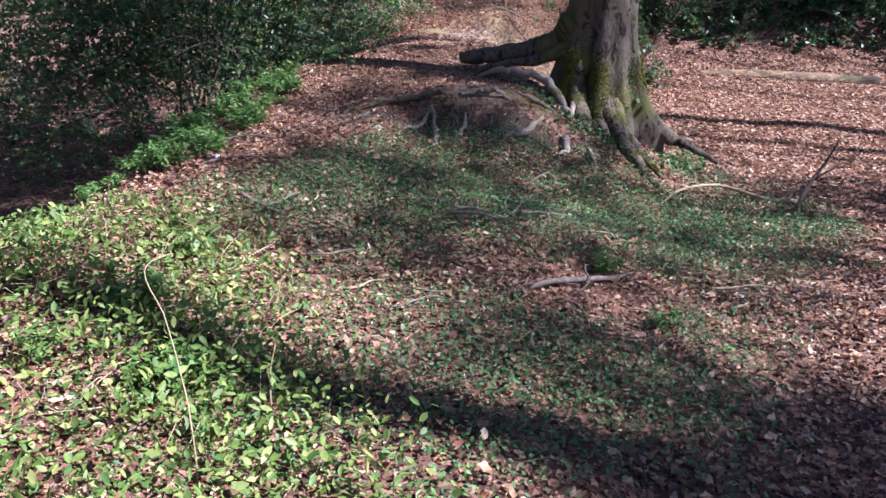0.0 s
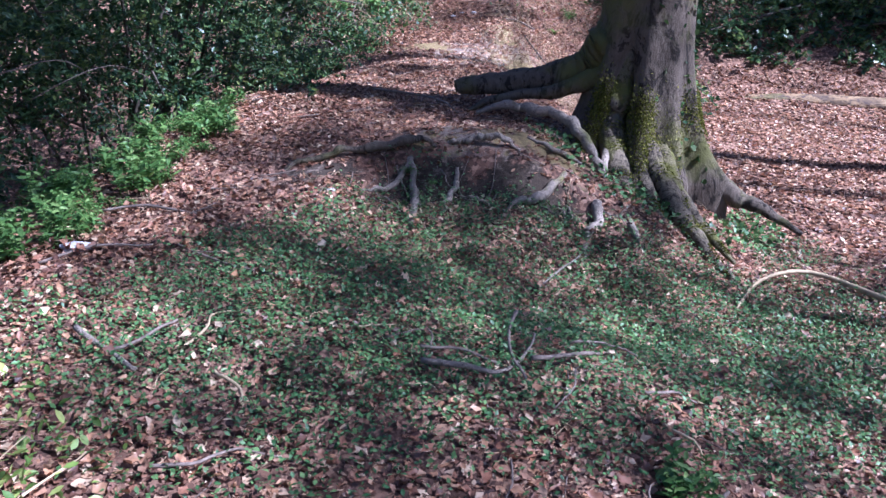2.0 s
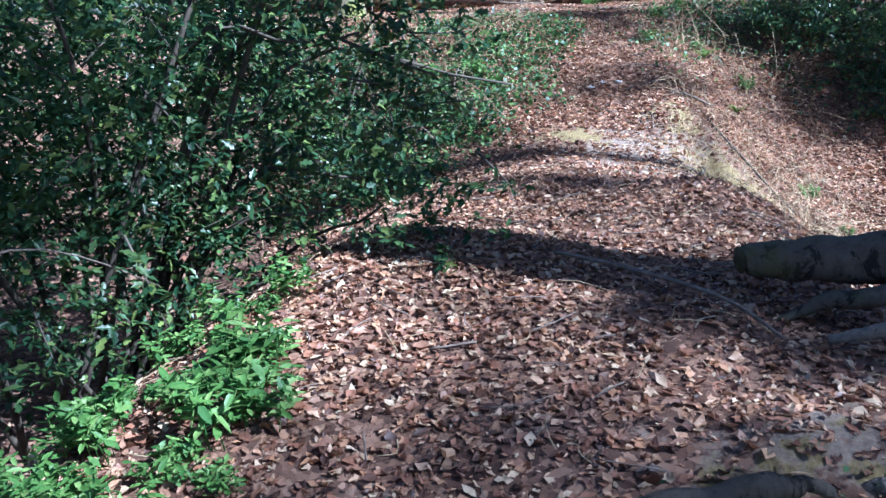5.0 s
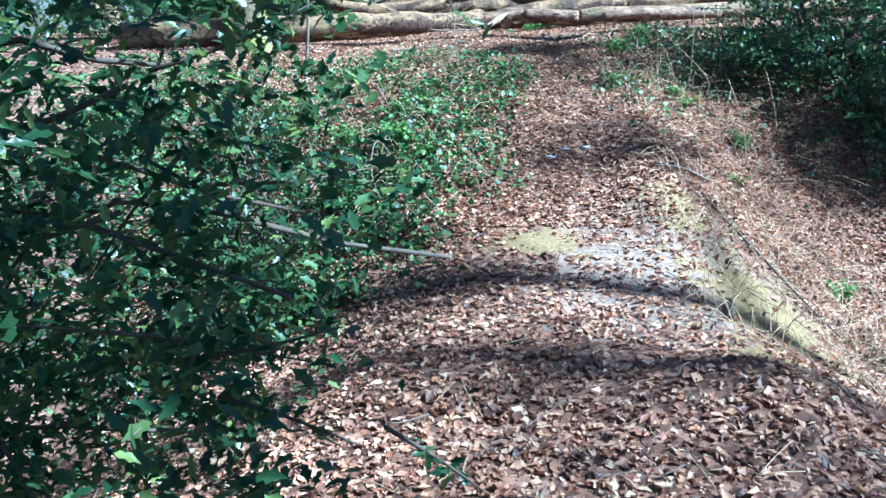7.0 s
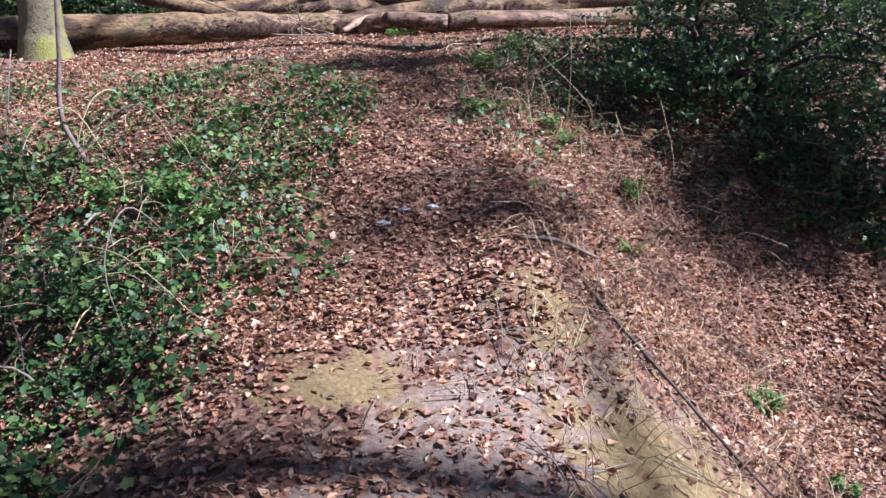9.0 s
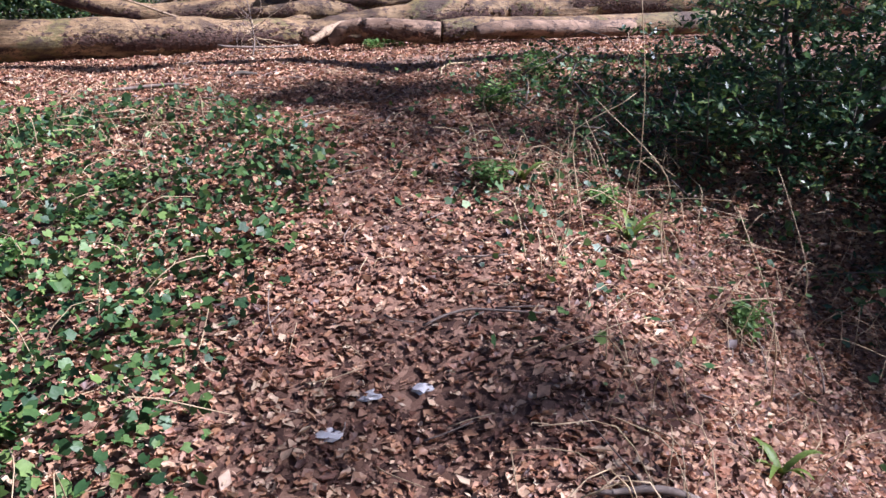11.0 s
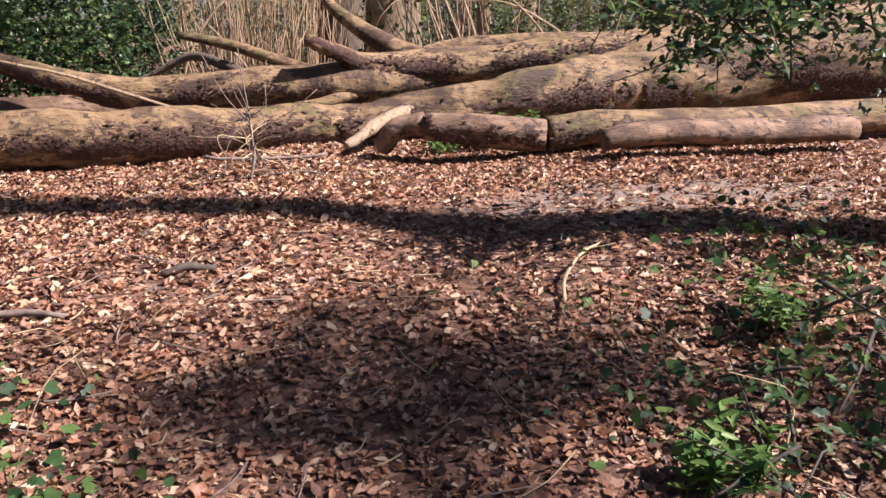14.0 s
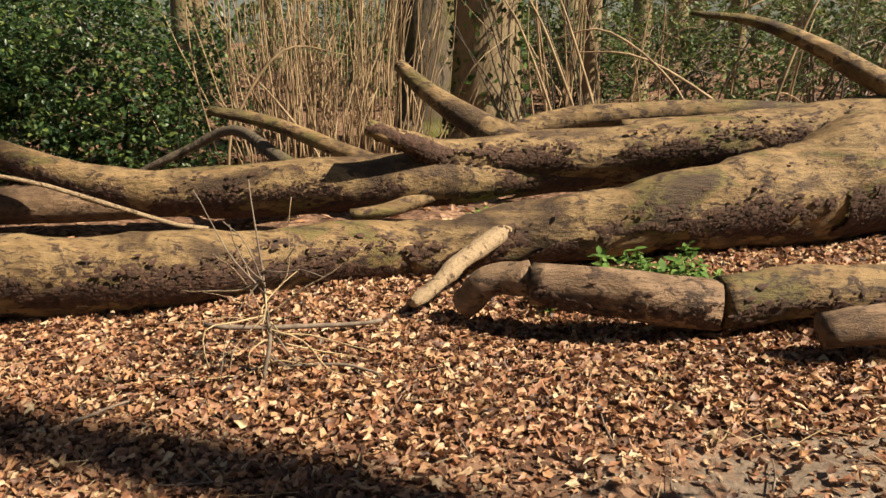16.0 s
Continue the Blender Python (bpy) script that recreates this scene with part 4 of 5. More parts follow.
# ---- shrubs along the walk ----
shrub("holly_bush", (-2.7, 8.6), ((-2.7, 8.8, 1.3, 1.2, 1.3, 1.2), (-1.9, 9.2, 1.1, .75, .7, .9), (-3.6, 8.0, 1.6, 1.2, 1.2, 1.4), (-2.6, 9.8, 1.4, .8, .7, 1.1), (-1.45, 8.8, 1.75, .5, .6, .5), (-1.3, 8.6, 1.2, .35, .5, .4), (-1.05, 8.5, .72, .4, .5, .26), (-1.15, 9.0, 1.5, .35, .45, .45), (-1.5, 9.45, 2.1, .55, .4, .26), (-1.35, 9.25, 1.95, .45, .3, .22), (-1.0, 9.3, 2.05, .35, .3, .12), (-3.6, 10.6, 1.7, 1.1, .9, 1.2), (-4.8, 8.8, 1.7, 1.2, 1.5, 1.6), (-2.9, 7.6, 0.7, 1.0, .8, .7), (-2.2, 8.6, .6, .7, .8, .45), (-1.95, 9.5, .75, .5, .6, .4), (-3.6, 6.6, 0.5, 1.1, .9, .9), (-3.3, 8.5, 1.0, .9, 1.2, 1.0), (-2.9, 7.3, 1.2, .7, .7, .8), (-2.4, 8.3, 1.5, .7, .7, .7)),
      64000, (0.035, 0.065), HOLLY, "dense dark holly bush with glossy leaves beside the path", "bush", 30, seed=3, thick=.017)
shrub("holly_bush", (3.3, 14.9), ((3.2, 14.8, 1.9, 1.0, 1.2, 1.0), (2.9, 15.4, 1.9, .7, .7, .6), (3.9, 14.2, 1.6, 1.1, 1.0, 1.2), (4.6, 15.6, 2.2, 1.0, .8, 1.0), (2.5, 16.3, 2.55, .4, .4, .25), (1.75, 16.75, 2.64, .5, .42, .22), (1.6, 16.7, 2.7, .45, .42, .18), (1.9, 16.8, 2.72, .5, .42, .2), (2.4, 14.6, 1.5, .6, .7, .35), (3.3, 13.6, .9, .9, .6, .6)),
      27000, (0.035, 0.065), HOLLY, "spreading holly bush with glossy dark leaves shading the bank", "bush", 16, seed=4, stem_blobs=4)
shrub("holly_sapling", (2.0, 14.6), ((1.75, 14.7, 1.58, .4, .4, .08), (2.2, 14.5, 1.55, .45, .4, .13), (1.35, 15.2, 1.66, .3, .5, .05), (1.75, 15.4, 1.78, .4, .5, .08)),
      1100, (0.03, 0.05), IVY, "low spreading holly seedlings on the bank", "bush", 8, seed=8, thick=.005, twigs=30)
shrub("holly_bush", (5.8, 14.2), ((5.6, 14.1, 0.7, 1.4, 1.0, 1.2), (4.0, 13.3, .4, .6, .45, .6), (7.2, 13.8, 0.7, 1.3, 1.0, 1.2), (4.7, 13.3, 0.4, .8, .5, .6), (8.6, 13.2, 0.7, 1.2, 1.2, 1.2), (6.2, 13.2, .3, .9, .4, .45)),
      17000, (0.06, 0.10), HOLLY, "dark holly thicket behind the fallen log", "bush", 10, (LEAF, LEAF_F), seed=5)
shrub("holly_sapling", (2.75, 11.0), ((2.75, 11.0, .35, .28, .25, .32), (2.95, 11.1, .1, .3, .25, .2), (2.6, 10.9, .7, .18, .18, .22)),
      900, (0.045, 0.08), HOLLY, "sunlit young holly growing behind the beech", "bush", 7, (LEAF, LEAF_F), seed=12, thick=.008, twigs=40)
shrub("evergreen_shrub", (-6.0, 6.5), ((-6.2, 6.5, 0.9, 1.5, 1.6, 1.6), (-5.6, 9.5, 1.0, 1.5, 1.4, 1.7), (-7.6, 8.0, 1.2, 1.5, 2.0, 1.8), (-4.6, 11.4, 1.3, 1.2, 1.0, 1.3)),
      10000, (0.06, 0.10), HOLLY, "dark evergreen shrub in the hollow beside the path", "bush", 8, (LEAF, LEAF_F), seed=6)
shrub("holly_bush", (-3.6, 22.4), ((-3.4, 22.2, 2.9, 1.2, .9, 1.3), (-4.9, 22.5, 3.0, 1.3, 1.0, 1.4), (-2.4, 22.9, 2.6, .7, .7, .8), (-6.6, 22.4, 3.1, 1.4, 1.1, 1.5), (-4.2, 22.0, 2.3, 1.4, .7, .6), (-2.7, 22.2, 2.25, .8, .5, .5)),
      60000, (0.034, 0.07), HOLLY, "sunlit holly bush behind the fallen tree", "bush", 10, (LEAF, LEAF_F), seed=7)
for i, (bx, by, w, n) in enumerate(((3.0, 25.5, 1.3, 2200), (5.2, 26.5, 1.6, 3000), (8.2, 25.5, 1.7, 3000), (0.6, 28.5, 1.5, 2500), (-2.2, 28.5, 1.6, 2600), (-6.5, 27.5, 1.8, 3000), (11.5, 27, 2.0, 3000), (-10.5, 24, 2.2, 3200), (14, 21, 2.2, 3000), (3.8, 31.5, 2.0, 2600), (8.0, 33, 2.2, 2600), (-4.5, 34, 2.4, 2600), (-9, 31, 2.4, 2600), (13, 33, 2.4, 2600), (1.6, 27.0, 1.3, 2600), (6.6, 28.5, 1.6, 2600), (-0.6, 33, 2.2, 2600), (1.8, 36, 2.6, 2600), (6, 38, 2.8, 2600), (10.5, 31, 2.0, 2600), (-2.5, 40, 3.0, 2600), (17, 28, 2.4, 2600))):
    g = ground_z(bx, by)
    shrub("woodland_shrub", (bx, by), ((bx, by, g + w * .7, w, w * .8, w * .75), (bx + w * .6, by + .4, g + w * .5, w * .7, w * .7, w * .6)), int(n * 1.15), (0.05, 0.10), FAR_LEAF,
          "green woodland shrub among the distant trunks", "bush", 12, (CURLED, CURLED_F), TWIG if i % 2 else DARK_TWIG, 30 + i, reach=1.6, thick=.02, twigs=420)


shrub("bramble_thicket", (-1.9, 12.2), ((-2.0, 11.6, .35, .6, .6, .35), (-1.4, 12.4, .75, .5, .5, .25), (-2.5, 12.5, .7, .6, .6, .4), (-2.1, 13.5, 1.1, .5, .6, .25), (-3.1, 13.4, 1.1, .7, .8, .4), (-1.5, 11.2, .3, .35, .4, .2), (-1.1, 11.8, .52, .4, .4, .2)),
      9500, (0.03, 0.06), IVY, "straggling bramble and ivy over the bank", "bramble", 22, (LEAF, LEAF_F), DARK_TWIG, 9, thick=.006, twigs=120)


# ---- standing trees ----
def tree(name, x, y, radius, tall, label, material=None, seed=0, lean=(0, 0), limbs=7, first=5.0, leaf=None, ivy=0):
    r = np.random.default_rng(seed)
    z = ground_z(x, y)
    ob = thing(name, (x, y, z), label, "tree")
    top = (x + lean[0], y + lean[1])
    limb("trunk", [(x, y, z - .2, radius * 1.7), (x, y, z + .15, radius * 1.35), (x + lean[0] * .08, y + lean[1] * .08, z + .9, radius * 1.04), (x + lean[0] * .4, y + lean[1] * .4, z + tall * .4, radius * .85),
                   (*top, z + tall, radius * .3)], material or FAR_BARK, ob, "", 18, 7, 0.06, seed, radius * .03)
    fine = []
    for i in range(limbs):
        a = i * 2.4 + r.random()
        h = first + (tall - first) * i / limbs
        ln = (tall - h) * 0.35 + 1.2
        p0 = (x + lean[0] * h / tall, y + lean[1] * h / tall, z + h)
        p1 = (p0[0] + ln * .5 * math.cos(a), p0[1] + ln * .5 * math.sin(a), p0[2] + ln * .45)
        p2 = (p0[0] + ln * math.cos(a + .2), p0[1] + ln * math.sin(a + .2), p0[2] + ln)
        limb("limb", [(*p0, radius * .35), (*p1, radius * .22), (*p2, radius * .06)], material or FAR_BARK, ob, "", 7, 4, 0.1, seed + i, 0.02)
        for _ in range(7):
            s = np.array(p1) + (np.array(p2) - np.array(p1)) * r.random()
            e = s + r.normal(0, .6, 3) + np.array((0, 0, .5))
            fine.append(tube([(*(s - np.array((x, y, z))), .02), (*((s + e) / 2 - np.array((x, y, z)) + r.normal(0, .06, 3)), .012), (*(e - np.array((x, y, z))), .004)], 4, 2, .1, i))
    tagged(mesh_object("brushwood", *join(fine), DARK_TWIG, ob), kind="stuff")
    if leaf:
        n = leaf[0]
        d = r.normal(0, 1, (n // 12, 3))
        d /= np.linalg.norm(d, axis=1)[:, None]
        c = np.array(leaf[1]) + d * (r.random(n // 12) ** .3)[:, None] * np.array(leaf[2])
        at = np.repeat(c, 12, 0) + r.normal(0, .16, (len(c) * 12, 3))
        mesh_object("crown", *scatter(at - np.array((x, y, z)), r.uniform(.10, .19, len(at)), .7, (LEAF, LEAF_F), r=r), HOLLY, ob)
    if ivy:
        a, h = r.random(ivy) * 6.28, r.uniform(0, 3.2, ivy)
        d = radius * 1.06 + .05 * r.random(ivy) + .5 * radius * np.exp(-h * 3)
        mesh_object("ivy", *scatter(np.stack((d * np.cos(a), d * np.sin(a), h), 1), r.uniform(.05, .09, ivy), .9, (LOBED, LOBED_F), r=r), IVY, ob, "ivy climbing the bark")
    return ob


tree("oak_tree", 0.45, 23.2, .33, 14, "thick ivy-clad trunk behind the fallen tree", seed=41, ivy=700)
tree("oak_tree", -0.25, 24.3, .30, 14, "dark trunk standing behind the fallen tree", BEECH, seed=42)
tree("birch_tree", -3.28, 25.0, .15, 12, "slim pale trunk among holly", seed=43)
tree("oak_tree", -3.15, 17.9, .20, 12, "trunk green with moss beside the fallen logs", MOSS_BARK, seed=44)
for i, (tx, ty, tr) in enumerate(((1.9, 26.5, .12), (3.0, 29, .16), (4.4, 28, .12), (2.2, 33, .2), (6.4, 31, .2), (5.4, 36, .25), (8.8, 30, .2), (-1.4, 31, .2), (-6, 33, .25), (-3.2, 37, .25), (1.0, 38, .25), (10.5, 37, .3), (13.5, 29, .25), (-9.5, 28, .25), (3.6, 41, .3), (7.5, 43, .3), (-7, 43, .3), (0, 45, .3), (16, 40, .3), (-13, 38, .3))):
    tree("woodland_tree", tx, ty, tr, 13, "bare woodland trunk in the distance", seed=60 + i, limbs=4, ivy=0, lean=(0.6 * math.sin(i * 2.2), 0.3))
# unseen trees on the sunny side, whose shade falls across the path
tree("beech_tree", 12.0, 13.62, .25, 24, "tall bare beech on the sunny side of the wood", BEECH, 81, first=18)
tree("beech_tree", 19.0, 4.89, .23, 28, "tall bare beech on the sunny side of the wood", BEECH, 82, first=21)
tree("beech_tree", 20.5, 3.35, .16, 28, "tall bare beech on the sunny side of the wood", BEECH, 83, first=21)
tree("beech_tree", 14.0, -1.93, .29, 25, "tall bare beech on the sunny side of the wood", BEECH, 86, first=21, limbs=5)


def shade_tree(shade, radii, leaves, seed):
    """An unseen holly added between the sun and the ground that its crown shades."""
    c = Vector(shade) + SUN_WAY * 24
    tree("shade_holly", c.x + .3, c.y, .06, c.z + .8, "unseen tall holly on the sunny side, added for its shade", BEECH, seed, limbs=5, first=c.z - 3, leaf=(leaves, tuple(c), radii))


# each crown is added out of view and sized to darken one patch
shade_tree((1.3, 4.3, 0), (1.9, 1.6, 1.3), 850, 84)
shade_tree((-0.4, 5.5, 0.1), (1.3, 1.0, 0.7), 300, 96)
shade_tree((-3.2, 7.6, 1.4), (1.2, 1.1, 1.1), 1500, 97)
shade_tree((1.5, 7.45, 1.85), (0.6, 0.6, 0.7), 600, 90)
shade_tree((-2.9, 6.4, 0.7), (1.0, 1.2, 0.9), 1300, 91)
shade_tree((0.6, 12.75, 0.95), (0.65, 0.32, 0.3), 150, 93)
shade_tree((1.0, 14.7, 1.5), (0.5, 0.6, 0.4), 180, 94)
shade_tree((-0.45, 9.9, 0.58), (0.55, 0.35, 0.3), 120, 95)
shade_tree((2.85, 13.7, 0.6), (0.7, 0.7, 0.6), 900, 92)
shade_tree((2.2, 13.3, 0.5), (0.5, 0.45, 0.4), 130, 104)
shade_tree((-0.9, 6.95, 0.35), (0.8, 0.45, 0.4), 170, 105)
shade_tree((2.3, 15.0, 1.5), (0.85, 0.7, 0.4), 430, 101)
shade_tree((2.3, 1.9, 0), (1.5, 0.95, 1.2), 3200, 85)
shade_tree((0.7, 6.75, 0.2), (1.0, 0.6, 0.7), 330, 89)
shade_tree((-0.4, 4.4, 0.0), (1.1, 0.85, 0.6), 230, 99)
shade_tree((0.5, 8.95, 0.55), (1.2, 0.45, 0.4), 180, 103)
shade_tree((0.2, 5.8, 0.1), (1.4, 0.8, 0.8), 260, 98)
shade_tree((0.9, 3.15, -0.1), (0.9, 0.55, 0.5), 150, 100)
shade_tree((4.2, 6.2, 0), (1.3, 0.7, 0.9), 800, 87)
shade_tree((5.4, 13.9, 0.5), (1.7, 0.8, 0.9), 1500, 102)
shade_tree((0.5, 15.7, 1.6), (0.9, 0.42, 0.5), 420, 88)

# the wood closes in the distance
r = np.random.default_rng(12)
n = 15000
a, d = r.uniform(0, 2 * np.pi, n), r.uniform(42, 60, n)
fx, fy = d * np.cos(a) + 1, d * np.sin(a) + 10
fz = height(fx, fy) + r.random(n) ** 1.5 * 11
tagged(mesh_object("far_woodland", *scatter(np.stack((fx, fy, fz), 1), r.uniform(.5, 1.1, n), .8, (CURLED, CURLED_F), r=r), FAR_LEAF), "hazy green mass of distant woodland", "woodland", kind="stuff")

# ---- coppice stems behind the fallen tree ----
cop = thing("hazel_coppice", (-1.0, 22.5, ground_z(-1.0, 22.5)), "clump of thin straw-coloured coppice stems", "shrub")
for i in range(210):
    x0, y0 = -1.05 + rng.normal(0, .45), 22.5 + rng.normal(0, .25)
    dx, h = (x0 + 1.05) * rng.uniform(.1, .9) + rng.normal(0, .22), rng.uniform(.7, 3.2)
    z0 = ground_z(x0, y0)
    k = rng.uniform(.25, .85)
    limb("stem", [(x0, y0, z0 - .03, .012 * k), (x0 + dx * .3 + rng.normal(0, .05), y0 + rng.normal(0, .1), z0 + h * .4, .010 * k), (x0 + dx * .6 + rng.normal(0, .06), y0 + rng.normal(0, .15), z0 + h * .75, .007 * k), (x0 + dx, y0 + rng.normal(0, .25), z0 + h, .003)], COPPICE, cop, "", 5, 3, .1, i, .012)
cop2 = thing("hazel_coppice", (1.15, 22.6, ground_z(1.15, 22.6)), "loose clump of leaning pale hazel stems", "shrub")
for i in range(34):
    x0, y0 = 1.2 + rng.normal(0, .3), 22.6 + rng.normal(0, .2)
    dx, h = rng.normal(-.1, .5), rng.uniform(1.2, 3.0)
    z0 = ground_z(x0, y0)
    limb("stem", [(x0, y0, z0 - .03, .009), (x0 + dx * .5 + rng.normal(0, .08), y0 + rng.normal(0, .1), z0 + h * .5, .007), (x0 + dx, y0 + rng.normal(0, .2), z0 + h, .0025)], COPPICE if i % 3 else DARK_TWIG, cop2, "", 5, 3, .1, i, .012)


# ---- herbs at the edge of the path ----
def herb_clump(name, label, category, shoots, tall, size, material, seed):
    """Upright leafy shoots, each with narrow leaves spreading from its upper half."""
    r = np.random.default_rng(seed)
    ob = thing(name, (0, 0, 0), label, category, label)
    at, head, stalks = [], [], []
    for _ in range(shoots):
        a, q = r.random() * 6.28, .13 * r.random() ** .5
        bx, by, h = q * math.cos(a), q * math.sin(a), tall * r.uniform(.5, 1)
        lx, ly = r.normal(0, .03), r.normal(0, .03)
        stalks.append(tube([(bx, by, 0, .0025), (bx + lx * .5, by + ly * .5, h * .6, .002), (bx + lx, by + ly, h, .001)], 4, 2, .1))
        for k in range(11):
            f = .4 + .6 * k / 10
            w = k * 2.4 + a
            out = .035 * (1.15 - .6 * f)
            at.append((bx + lx * f + out * math.cos(w), by + ly * f + out * math.sin(w), h * f + r.uniform(-.01, .01)))
            head.append(w - math.pi / 2)
    at = np.array(at)
    leaves = mesh_object("leafage", *scatter(at, r.uniform(*size, len(at)), .35, (LEAF, LEAF_F), heading=np.array(head), r=r, broad=(.5, .8)), material, ob)
    tagged(leaves, kind="stuff")
    tagged(mesh_object("stalk_spray", *join(stalks), material, ob), kind="stuff")
    return ob


herbs = [herb_clump("herb_clump", "bright green leafy shoots along the path edge", "herb", 13, .17 + .04 * i, (.045, .08), FERN, 90 + i) for i in range(3)]
spots = [(-2.02 + .18 * math.sin(i * 1.7) + .012 * i, 5.3 + i * .055) for i in range(38)] + [(-2.35 + .2 * math.sin(i * 2.3), 5.1 + i * .07) for i in range(34)] + [(-1.72 + .1 * math.sin(i), 7.3 + .1 * i) for i in range(8)]
spots += [(-1.25, 3.7), (-1.8, 3.3), (-1.0, 2.5), (-1.6, 2.6), (-2.2, 2.9), (-1.3, 3.1), (-.75, 2.2), (-2.5, 3.8), (0.9, 4.0), (1.0, 3.6), (1.4, 13.9), (1.0, 14.2), (1.9, 13.2), (2.15, 11.6), (1.9, 11.9), (1.5, 15.9), (2.0, 16.6), (1.3, 15.2), (-.95, 13.6), (-.82, 13.42), (-1.1, 13.05), (-.78, 13.8), (-.6, 14.25), (-1.35, 13.3), (-1.5, 12.6), (-.9, 12.7)]
for i, (hx, hy) in enumerate(spots):
    hx, hy = hx + .12 * math.sin(i * 5.1), hy + .1 * math.sin(i * 3.3)
    m = pose(hx, hy, ground_z(hx, hy) - .01, 0, 0, i * 77) @ Matrix.Scale(.62 + .4 * math.sin(i * 1.9) ** 2, 4)
    if i < 3:
        herbs[i].matrix_basis = m
    else:
        copy_thing(herbs[i % 3], m)

for hx, hy, k in ((-.1, 6.70, .5), (.06, 6.66, .42), (.42, 6.6, .32), (.25, 6.45, .3), (.62, 6.4, .3), (1.75, 7.0, .3)):
    copy_thing(herbs[0], pose(hx, hy, ground_z(hx, hy) - .01, 0, 0, hx * 900) @ Matrix.Scale(k, 4))

# plants growing among the logs
for i, (hx, hy) in enumerate(((1.0, 19.05), (1.15, 18.95), (1.35, 18.98), (1.5, 18.95), (0.45, 19.9), (0.6, 19.95), (0.75, 18.9))):
    copy_thing(herbs[i % 3], pose(hx, hy, ground_z(hx, hy), 0, 0, 50 * i) @ Matrix.Scale(1.25, 4))


def strap_clump(x, y, n, ln, label, seed):
    """Arching strap leaves from one crown."""
    r = np.random.default_rng(seed)
    z = ground_z(x, y)
    ob = thing("bluebell_clump", (x, y, z), label, "plant")
    for _ in range(n):
        a, k = r.random() * 6.28, r.uniform(.6, 1.1) * ln
        c, s = math.cos(a), math.sin(a)
        vs, fs = [], []
        for j, t in enumerate(np.linspace(0, 1, 6)):
            w, rr, hh = .011 * (1 - t ** 2.5) + .001, k * .7 * t, k * (1.1 * t - .75 * t * t) * .9
            for e, d in ((-1, .3), (0, 0), (1, .3)):
                vs.append((rr * c - e * w * s, rr * s + e * w * c, hh + d * w))
        for j in range(5):
            for q in (0, 1):
                fs.append((j * 3 + q, j * 3 + q + 1, j * 3 + q + 4, j * 3 + q + 3))
        mesh_object("leaf", vs, fs, HERB, ob, smooth=True)
    return ob


pl = strap_clump(1.44, 13.70, 15, .26, "clump of bright green strap leaves with a dead stalk", 5)
limb("dead_stalk", [(1.46, 13.72, ground_z(1.46, 13.72), .0026), (1.48, 13.74, 1.75, .0022), (1.45, 13.78, 2.2, .0014)], STRAW, pl, "dry upright stalk", 5, 4)
limb("dead_stalk", [(1.42, 13.70, ground_z(1.42, 13.70), .0026), (1.32, 13.74, 1.5, .0022), (1.24, 13.78, 1.68, .002)], STRAW, pl, "", 5, 4)
strap_clump(1.08, 14.13, 8, .2, "small clump of green strap leaves in litter", 6)
strap_clump(1.5, 12.6, 10, .2, "small clump of green strap leaves in litter", 7)


# ---- sticks and stones ----
def stick(points, label, material=None, seed=0, name="fallen_twig"):
    """Rows of x, y, height over the ground, radius."""
    rows = [(x, y, ground_z(x, y) + h + r * .7, r) for x, y, h, r in points]
    ob = mesh_object(name, *tube([(a - rows[0][0], b - rows[0][1], c - rows[0][2], r) for a, b, c, r in rows], 7, 5, .1, seed, .004), material or TWIG, None, smooth=True, place=Matrix.Translation(rows[0][:3]))
    return tagged(ob, label, "twig")


heap = np.random.default_rng(21)
for i in range(22):
    sx, sy, a, ln, q = heap.uniform(-1.3, 1.6), heap.uniform(3.3, 5.2), heap.normal(0.2, 0.7), heap.uniform(.15, .5), heap.uniform(.003, .008)
    stick(((sx, sy, .03, q), (sx + .35 * ln * math.cos(a), sy + .35 * ln * math.sin(a), .05, q), (sx + .7 * ln * math.cos(a + .25), sy + .7 * ln * math.sin(a + .25), .045, q * .8), (sx + ln * math.cos(a + .1), sy + ln * math.sin(a + .1), .03, q * .5)), "dead twig lying on the ground ivy", TWIG if i % 2 else STRAW, 500 + i)
for i, (pts, q) in enumerate((
        (((0.06, 4.66), (0.23, 4.60), (0.34, 4.61), (0.45, 4.74), (0.53, 4.93)), .013), (((0.50, 4.72), (0.66, 4.82), (0.87, 5.01)), .012), (((0.48, 5.29), (0.42, 4.95), (0.43, 4.72), (0.46, 4.55)), .009),
        (((-1.29, 4.66), (-1.13, 4.57), (-0.98, 4.45)), .012), (((-1.12, 4.57), (-1.02, 4.72), (-0.95, 4.82)), .008), (((0.69, 4.98), (0.86, 5.06), (1.0, 5.02)), .006), (((0.64, 5.7), (0.8, 5.94), (0.92, 6.15)), .006), (((0.05, 4.75), (0.2, 4.78), (0.36, 4.72)), .007))):
    stick([(px, py, .05 + .015 * math.sin(k * 2.0 + i), q * (1 - .15 * k)) for k, (px, py) in enumerate(pts)], "dead grey branch lying on the ground ivy", TWIG if i % 3 else ROOT, 540 + i, "dead_branch")
stick(((1.78, 5.95, .02, .008), (2.1, 6.4, .05, .012), (2.46, 6.55, .06, .014), (2.75, 6.2, .03, .018), (2.95, 6.05, .03, .02)), "crooked pale dead branch on the ground", STRAW, 1, "dead_branch")
stick(((2.85, 5.85, .0, .014), (3.0, 6.0, .18, .016), (3.12, 6.05, .35, .012), (3.2, 6.02, .58, .005)), "dark branch sticking up from the leaves", DARK_TWIG, 2, "dead_branch")
